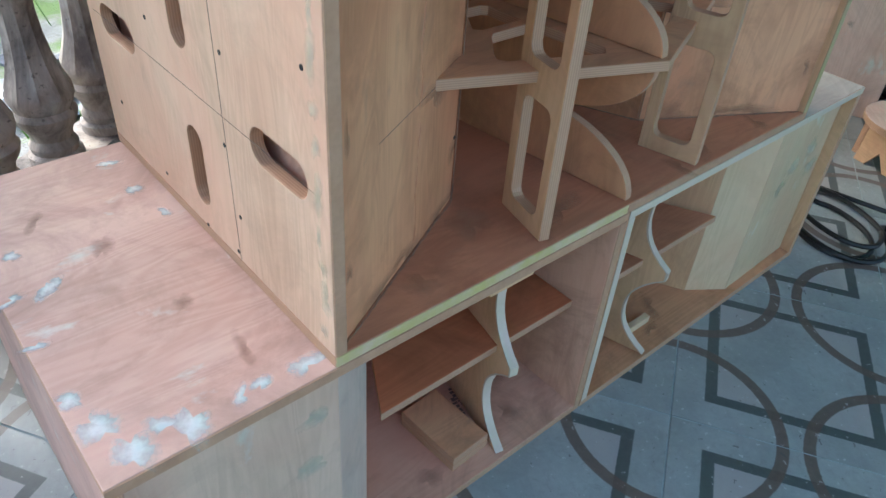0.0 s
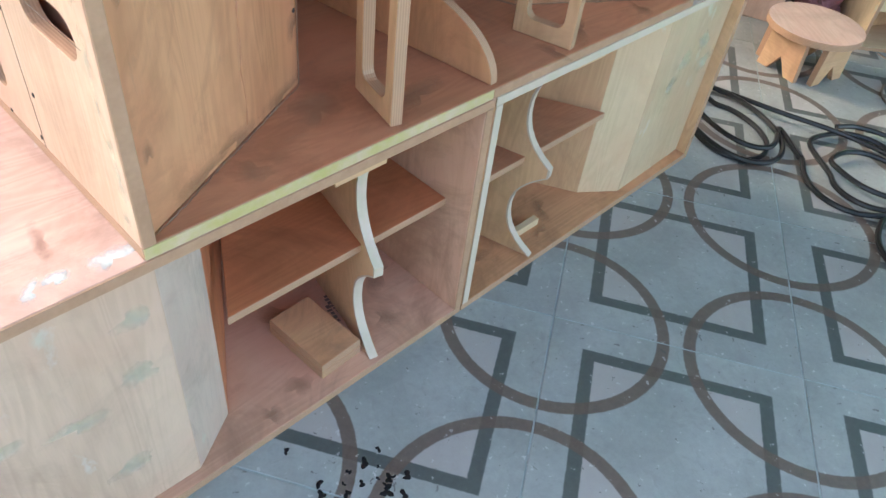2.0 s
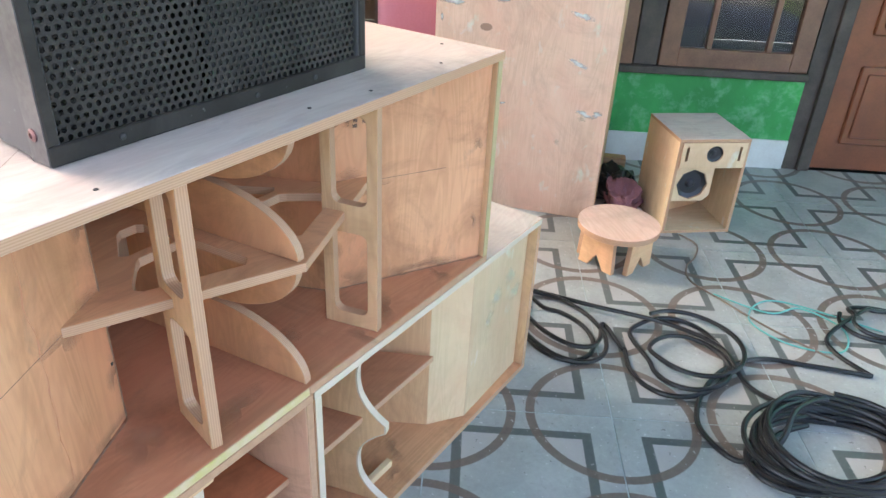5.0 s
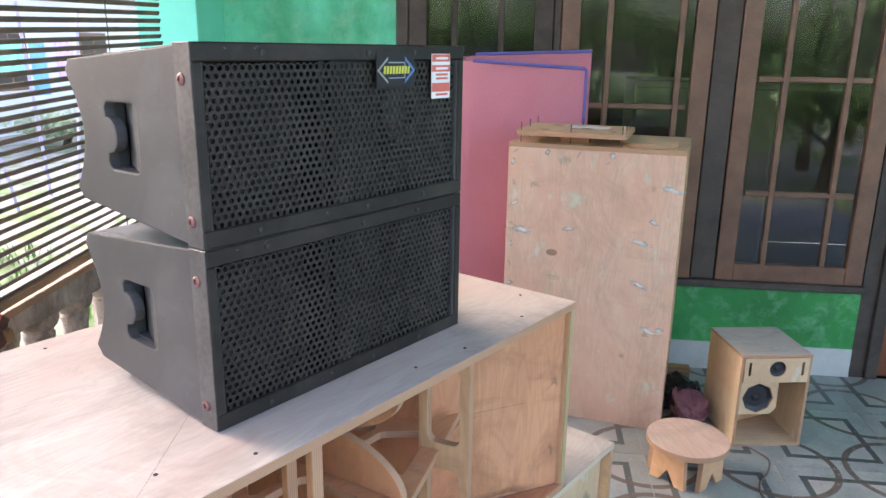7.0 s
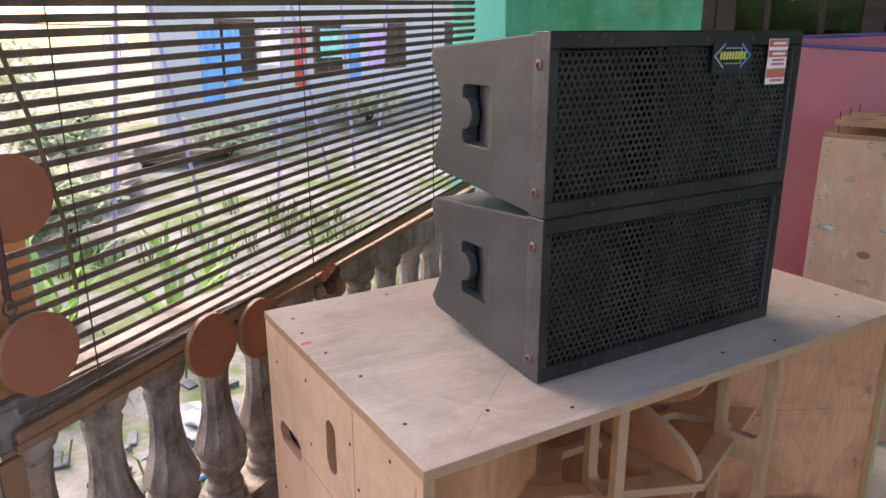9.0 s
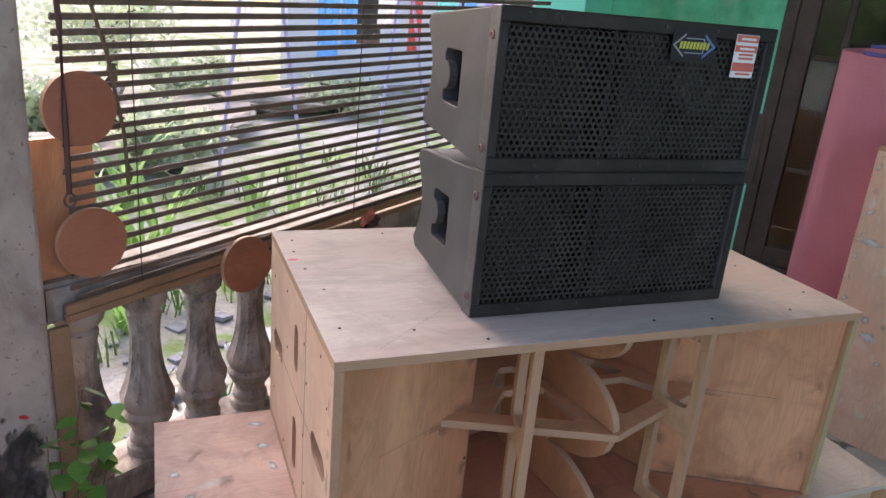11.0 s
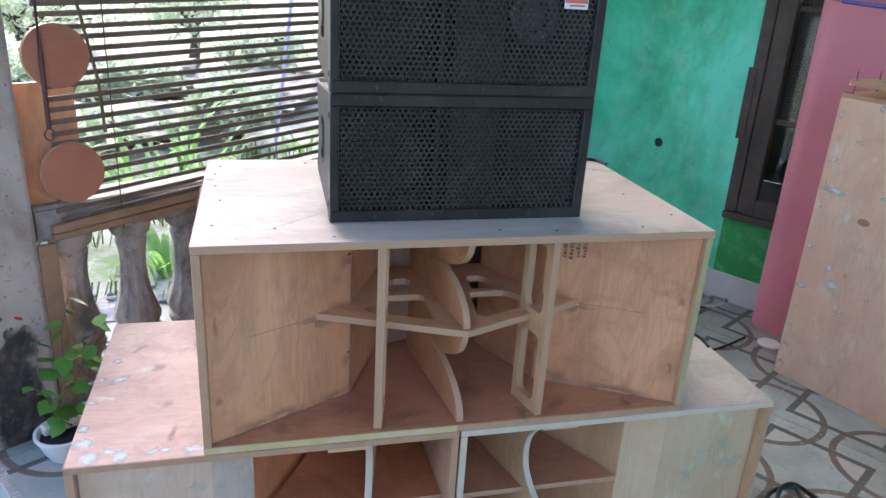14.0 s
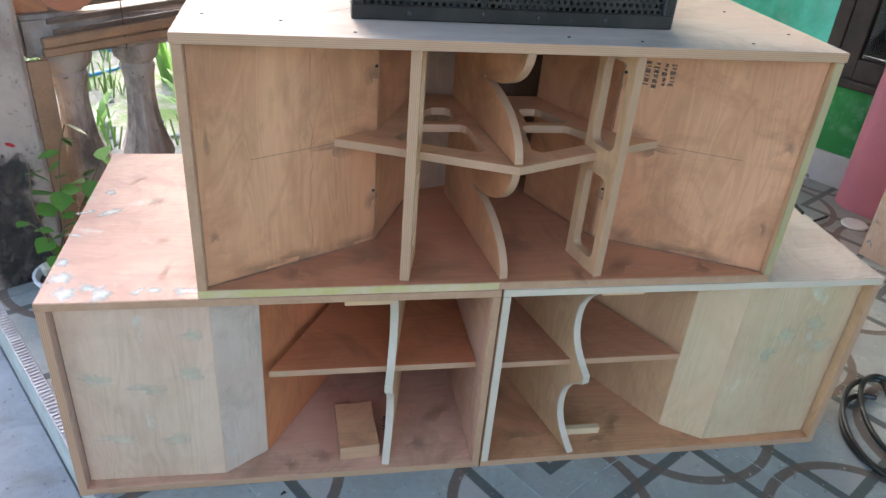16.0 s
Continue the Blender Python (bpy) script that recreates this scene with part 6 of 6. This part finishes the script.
def hung_cloth(p, q, w, z0, z1, mat, label, seed):
    """A cloth hung from the line, with folds."""
    bm = bmesh.new()
    n, k = 18, 10
    g = [[bm.verts.new((p + w * i / n, q + 0.03 * math.sin(i * 1.1 + seed) * (0.3 + 0.7 * j / k), z1 - (z1 - z0) * j / k)) for j in range(k + 1)] for i in range(n + 1)]
    for i in range(n):
        for j in range(k):
            bm.faces.new((g[i][j], g[i + 1][j], g[i + 1][j + 1], g[i][j + 1]))
    bmesh.ops.solidify(bm, geom=bm.faces[:], thickness=0.004)
    solo("hung_cloth", bm, mat, ROOM, label, "cloth", "washing on the garden line", smooth=True)


solo("clothes_line", tube([(2.5, 6.0, 1.62), (6.0, 6.0, 1.56), (11.0, 6.0, 1.64)], 0.006, 6), CORD, ROOM, "thin clothes line strung across the garden", "clothes line")
for k, (p, w, z0, z1, mt, nm) in enumerate(((4.75, 0.34, 0.72, 1.56, BLUE, "blue"), (5.14, 0.26, 0.85, 1.56, BLUE, "blue"), (6.36, 0.24, 0.82, 1.55, CORAL, "coral red"), (6.90, 0.5, 1.15, 1.56, TURQ_CLOTH, "turquoise"), (7.50, 0.3, 0.85, 1.55, BLUE, "blue"), (8.0, 0.4, 1.0, 1.57, PURPLE, "violet"), (3.55, 0.3, 1.05, 1.58, WHITE, "white"), (5.75, 0.4, 1.1, 1.56, WHITE, "white"))):
    hung_cloth(p, 6.0, w, z0 + 0.05, 1.575 if z1 > 1.5 else 1.585, mt, nm + " cloth hanging on the garden line", k)

house = thing("house", room(0, 10.5, -0.33), "low pale rendered neighbouring house with brown windows", "house", kind="structure")
part("wall", box(8.2, 24.0, 0.0, 0.2, 0.0, 2.9, 0.0), HOUSE_FAR, house, "pale rendered wall")
part("roof", box(7.9, 24.3, -0.25, 4.0, 2.9, 3.02, 0.01), CONC, house, "grey flat roof edge")
for x in (9.6, 12.6, 15.6, 19.0):
    win = part("window", box(x, x + 1.1, -0.03, -0.002, 0.9, 2.1, 0.005), FRAME_WOOD, house, "brown framed dark window")
    for k in (0, 1):
        part("pane", box(x + 0.06 + 0.52 * k, x + 0.52 + 0.52 * k, -0.036, -0.031, 0.97, 2.03, 0.0), FURN, win)

for k, (p, q, r, h) in enumerate(((2.2, 6.6, 0.9, 0.35), (4.2, 7.6, 1.1, 0.4), (0.6, 7.2, 0.9, 0.3), (3.2, 9.4, 1.4, 0.5), (6.4, 8.6, 1.0, 0.35))):
    crumple("soil_mound", room(p, q, -0.325, 40 * k), r, 0.6 * r, h, HEAP, "low mound of tan soil in the garden", "soil mound", 40.0 + k)


def strap_plant(p, q, n, h, seed):
    """A clump of arching strap leaves."""
    r = random.Random(seed)
    t = thing("garden_plant", room(p, q, -0.33), "clump of bright green strap-leaved plant in the garden", "plant", "strap-leaved plants in the garden")
    for k in range(n):
        a, l = r.uniform(0, 6.28), h * r.uniform(0.7, 1.2)
        d, s = Vector((math.cos(a), math.sin(a), 0)), Vector((-math.sin(a), math.cos(a), 0))
        bm = bmesh.new()
        last = None
        for i in range(7):
            f = i / 6
            c = d * (0.05 + 0.55 * l * f ** 1.6) + Vector((0, 0, l * (1.25 * f - 0.55 * f * f)))
            w = 0.022 * (1 - f) ** 0.5 + 0.002
            pair = (bm.verts.new(c - s * w), bm.verts.new(c + s * w))
            if last:
                bm.faces.new((last[0], last[1], pair[1], pair[0]))
            last = pair
        part("leaf", bm, STRAP_LEAF, t)


for k, (p, q, n, h) in enumerate(((0.7, 3.1, 12, 0.35), (1.15, 3.7, 16, 0.9), (1.7, 3.3, 12, 0.8), (0.2, 3.3, 8, 0.25), (2.3, 3.6, 12, 0.8), (0.9, 3.9, 14, 1.0), (1.6, 4.2, 12, 0.9), (0.4, 4.3, 14, 0.8), (-0.1, 5.0, 16, 1.1), (-0.5, 5.6, 20, 1.5), (0.6, 5.4, 18, 1.2), (1.9, 5.2, 14, 0.9), (-1.0, 5.2, 16, 1.4), (2.8, 4.6, 10, 0.6))):
    strap_plant(p, q, n, h, 60 + k)

blades = bmesh.new()
r4 = random.Random(12)
for cl in range(120):
    cp, cq = r4.uniform(-0.8, 5.0), r4.uniform(1.9, 5.5)
    if noise.noise(Vector((cp * 0.8, cq * 0.8, 0))) < -0.05:
        continue
    for k in range(16):
        a, l = r4.uniform(0, 6.28), r4.uniform(0.10, 0.32)
        b = Vector((cp + r4.gauss(0, 0.07), cq + r4.gauss(0, 0.07), -0.33))
        d = Vector((math.cos(a), math.sin(a), 0))
        s = Vector((-d.y, d.x, 0)) * 0.006
        m1, tip = b + d * l * 0.25 + Vector((0, 0, l * 0.7)), b + d * l * 0.7 + Vector((0, 0, l * 0.9))
        v = [blades.verts.new(x) for x in (b - s, b + s, m1 + s, m1 - s, tip)]
        blades.faces.new((v[0], v[1], v[2], v[3]))
        blades.faces.new((v[3], v[2], v[4]))
solo("grass", blades, GRASS, ROOM, "tufts of bright green grass in the garden", "grass", kind="stuff")

junk = bmesh.new()
for k in range(70):
    add(junk, box(0, r4.uniform(0.03, 0.13), 0, r4.uniform(0.03, 0.10), 0, r4.uniform(0.006, 0.03), 0.003), pose(r4.uniform(-0.6, 2.5), r4.uniform(1.75, 3.0), -0.322, r4.uniform(-10, 10), r4.uniform(-10, 10), r4.uniform(0, 360)))
solo("rubble", junk, plain("grey_rubble", (0.30, 0.32, 0.36), 0.8, var2=(0.10, 0.10, 0.11), scale=6), ROOM, "broken grey tiles and scraps behind the balustrade", "rubble", kind="stuff")


stones = bmesh.new()
for k in range(700):
    pp, qq, r = r4.gauss(-0.55, 0.35), r4.gauss(3.25, 0.28), r4.uniform(0.012, 0.032)
    st = bmesh.new()
    bmesh.ops.create_icosphere(st, subdivisions=1, radius=r)
    for v in st.verts:
        v.co = Vector((v.co.x * 1.3, v.co.y, v.co.z * 0.7)) * r4.uniform(0.8, 1.2)
    st.transform(pose(pp, qq, -0.318 + r * 0.3, r4.uniform(0, 90), r4.uniform(0, 90), 0))
    vs = {v: stones.verts.new(v.co) for v in st.verts}
    for f in st.faces:
        stones.faces.new([vs[v] for v in f.verts])
    st.free()
solo("gravel", stones, plain("grey_gravel", (0.34, 0.34, 0.36), 0.85, var2=(0.20, 0.20, 0.21), scale=9), ROOM, "spread of grey gravel beside the column outside", "gravel", kind="stuff")
for k, (pp, qq, sx, sy) in enumerate(((-0.58, 2.30, 0.26, 0.20), (-0.40, 2.02, 0.20, 0.14), (0.42, 2.15, 0.24, 0.16), (1.05, 2.35, 0.22, 0.16))):
    crumple("plastic_sheet", room(pp, qq, -0.3195, 30 * k), sx, sy, 0.10, CABLE if k % 2 == 0 else TARP, "crumpled dark plastic sheeting on the garden soil", "plastic sheet", 20.0 + k)
solo("garden_hose", tube(smooth_path([(-2.0, 5.0, -0.31), (-1.2, 4.7, -0.31), (-0.5, 4.95, -0.31), (-0.1, 5.2, -0.31), (0.5, 5.0, -0.31), (0.9, 4.5, -0.31), (0.4, 4.2, -0.31), (-0.6, 4.35, -0.31), (-1.4, 4.2, -0.31)]), 0.014, 8), BLUE_HOSE, ROOM, "blue garden hose looped on the ground beyond the gravel", "hose", smooth=True)
posy = thing("dried_flowers", room(0.735, 1.378, 0.69), "small dried red flower bunch tucked under the blind on the coping", "flowers")
for k, (x, z, r, mt) in enumerate(((0.0, 0.075, 0.026, CORAL), (-0.035, 0.05, 0.022, CORAL), (0.03, 0.045, 0.024, STRAP), (-0.06, 0.0, 0.026, BAR_WOOD), (0.0, 0.0, 0.03, STRAP), (0.045, -0.005, 0.024, BAR_WOOD))):
    fl = bmesh.new()
    bmesh.ops.create_icosphere(fl, subdivisions=2, radius=r)
    for v in fl.verts:
        v.co *= 1 + 0.45 * noise.noise(v.co * 60 + Vector((k, 0, 0)))
        v.co.y *= 0.7
    part("flower", fl, mt, posy, m=pose(x, 0, z))


def tree(p, q, h, spread, seed, leaves=None):
    t = thing("tree", room(p, q, -0.33), "leafy dark green garden tree", "tree", "trees round the garden")
    r = random.Random(seed)
    tr = bmesh.new()
    top = Vector((r.uniform(-0.2, 0.2), r.uniform(-0.2, 0.2), h * 0.55))
    add(tr, tube([(0, 0, 0), top * 0.5 + Vector((0.06, 0, 0)), top], [0.11, 0.09, 0.06], 8))
    ends = []
    for i in range(8):
        a = math.tau * i / 8 + r.uniform(-0.3, 0.3)
        b = top * r.uniform(0.55, 1.0)
        e = b + Vector((math.cos(a) * spread * r.uniform(0.5, 0.9), math.sin(a) * spread * r.uniform(0.5, 0.9), h * r.uniform(0.1, 0.4)))
        add(tr, tube([b, (b + e) / 2 + Vector((0, 0, 0.1)), e], [0.04, 0.028, 0.012], 6))
        ends += [e, (b + e) / 2, b * 0.3 + e * 0.7]
    part("trunk", tr, BARK, t)
    verts, faces = [], []
    for e in ends:
        for k in range(85):
            c = e + Vector((r.gauss(0, spread * 0.2), r.gauss(0, spread * 0.2), r.gauss(0, h * 0.085)))
            l = r.uniform(0.07, 0.16)
            m = Euler((r.uniform(-1, 1), r.uniform(-1, 1), r.uniform(0, 6.28))).to_matrix()
            i0 = len(verts)
            for x, y in ((0, 0), (0.5, 0.28), (1, 0), (0.5, -0.28)):
                verts.append(c + m @ Vector((x * l, y * l, 0)))
            faces.append((i0, i0 + 1, i0 + 2, i0 + 3))
    me = bpy.data.meshes.new("crown")
    me.from_pydata([tuple(v) for v in verts], [], faces)
    me.materials.append(leaves or LEAF_DK)
    cr = new("crown", me)
    cr.parent = t


for k, (p, q, h, s) in enumerate(((-4.6, -4.2, 1.9, 1.1), (-4.9, -2.6, 1.7, 1.1), (-4.5, -1.1, 1.9, 1.1), (-4.8, 0.3, 1.7, 1.0), (-6.6, -4.6, 3.4, 1.5), (-7.0, -2.6, 3.2, 1.5), (-6.5, -0.8, 3.4, 1.5), (-7.1, 1.0, 3.2, 1.5), (-9.5, -3.6, 4.2, 1.7), (-10.2, -0.6, 4.6, 1.9), (-9.4, 2.0, 4.0, 1.7), (-11.2, 5.2, 4.8, 2.0), (-11.0, -7.0, 4.8, 2.0), (-3.4, 9.5, 4.5, 1.6), (-1.6, 7.6, 0.9, 0.9), (0.2, 8.4, 0.8, 0.8), (7.2, 8.2, 0.6, 0.6), (11.6, 8.4, 0.7, 0.8), (-1.0, 9.6, 3.6, 1.6))):
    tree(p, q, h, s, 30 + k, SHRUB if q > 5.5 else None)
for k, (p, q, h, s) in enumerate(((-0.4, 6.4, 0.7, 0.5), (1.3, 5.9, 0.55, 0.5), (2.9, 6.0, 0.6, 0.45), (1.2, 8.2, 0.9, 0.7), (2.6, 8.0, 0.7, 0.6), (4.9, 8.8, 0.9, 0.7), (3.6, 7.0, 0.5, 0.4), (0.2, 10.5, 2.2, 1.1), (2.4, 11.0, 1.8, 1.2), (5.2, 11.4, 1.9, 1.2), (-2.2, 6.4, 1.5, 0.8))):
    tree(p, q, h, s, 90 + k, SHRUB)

# ---- tiles of the porch floor ----
tile_bm = box(-0.2482, 0.2482, -0.2482, 0.2482, -0.0016, 0.0, 0.0006)
tile_me = finish("tile", tile_bm, TILE)
A_P, A_Q = 0.140 * math.cos(radians(ANGLE)) - 0.133 * math.sin(radians(ANGLE)), -0.140 * math.sin(radians(ANGLE)) - 0.133 * math.cos(radians(ANGLE))
cut = {}
for i in range(-3, 8):
    for j in range(-9, 5):
        pc, qc = A_P + 0.25 + 0.5 * i, A_Q + 0.25 + 0.5 * j
        lo_p, hi_p = max(pc - 0.2482, FLOOR_P0 + 0.031), min(pc + 0.2482, WALL_P - 0.002)
        lo_q, hi_q = max(qc - 0.2482, -3.6), min(qc + 0.2482, 1.62)
        if hi_p - lo_p < 0.03 or hi_q - lo_q < 0.03:
            continue
        full = hi_p - lo_p > 0.496 and hi_q - lo_q > 0.496
        me = tile_me if full else finish("tile", box(lo_p - pc, hi_p - pc, lo_q - qc, hi_q - qc, -0.0016, 0.0, 0.0006), TILE)
        ob = new("tile", me)
        ob.parent = floor
        ob.location = (pc, qc, rng.uniform(-0.0002, 0.0))
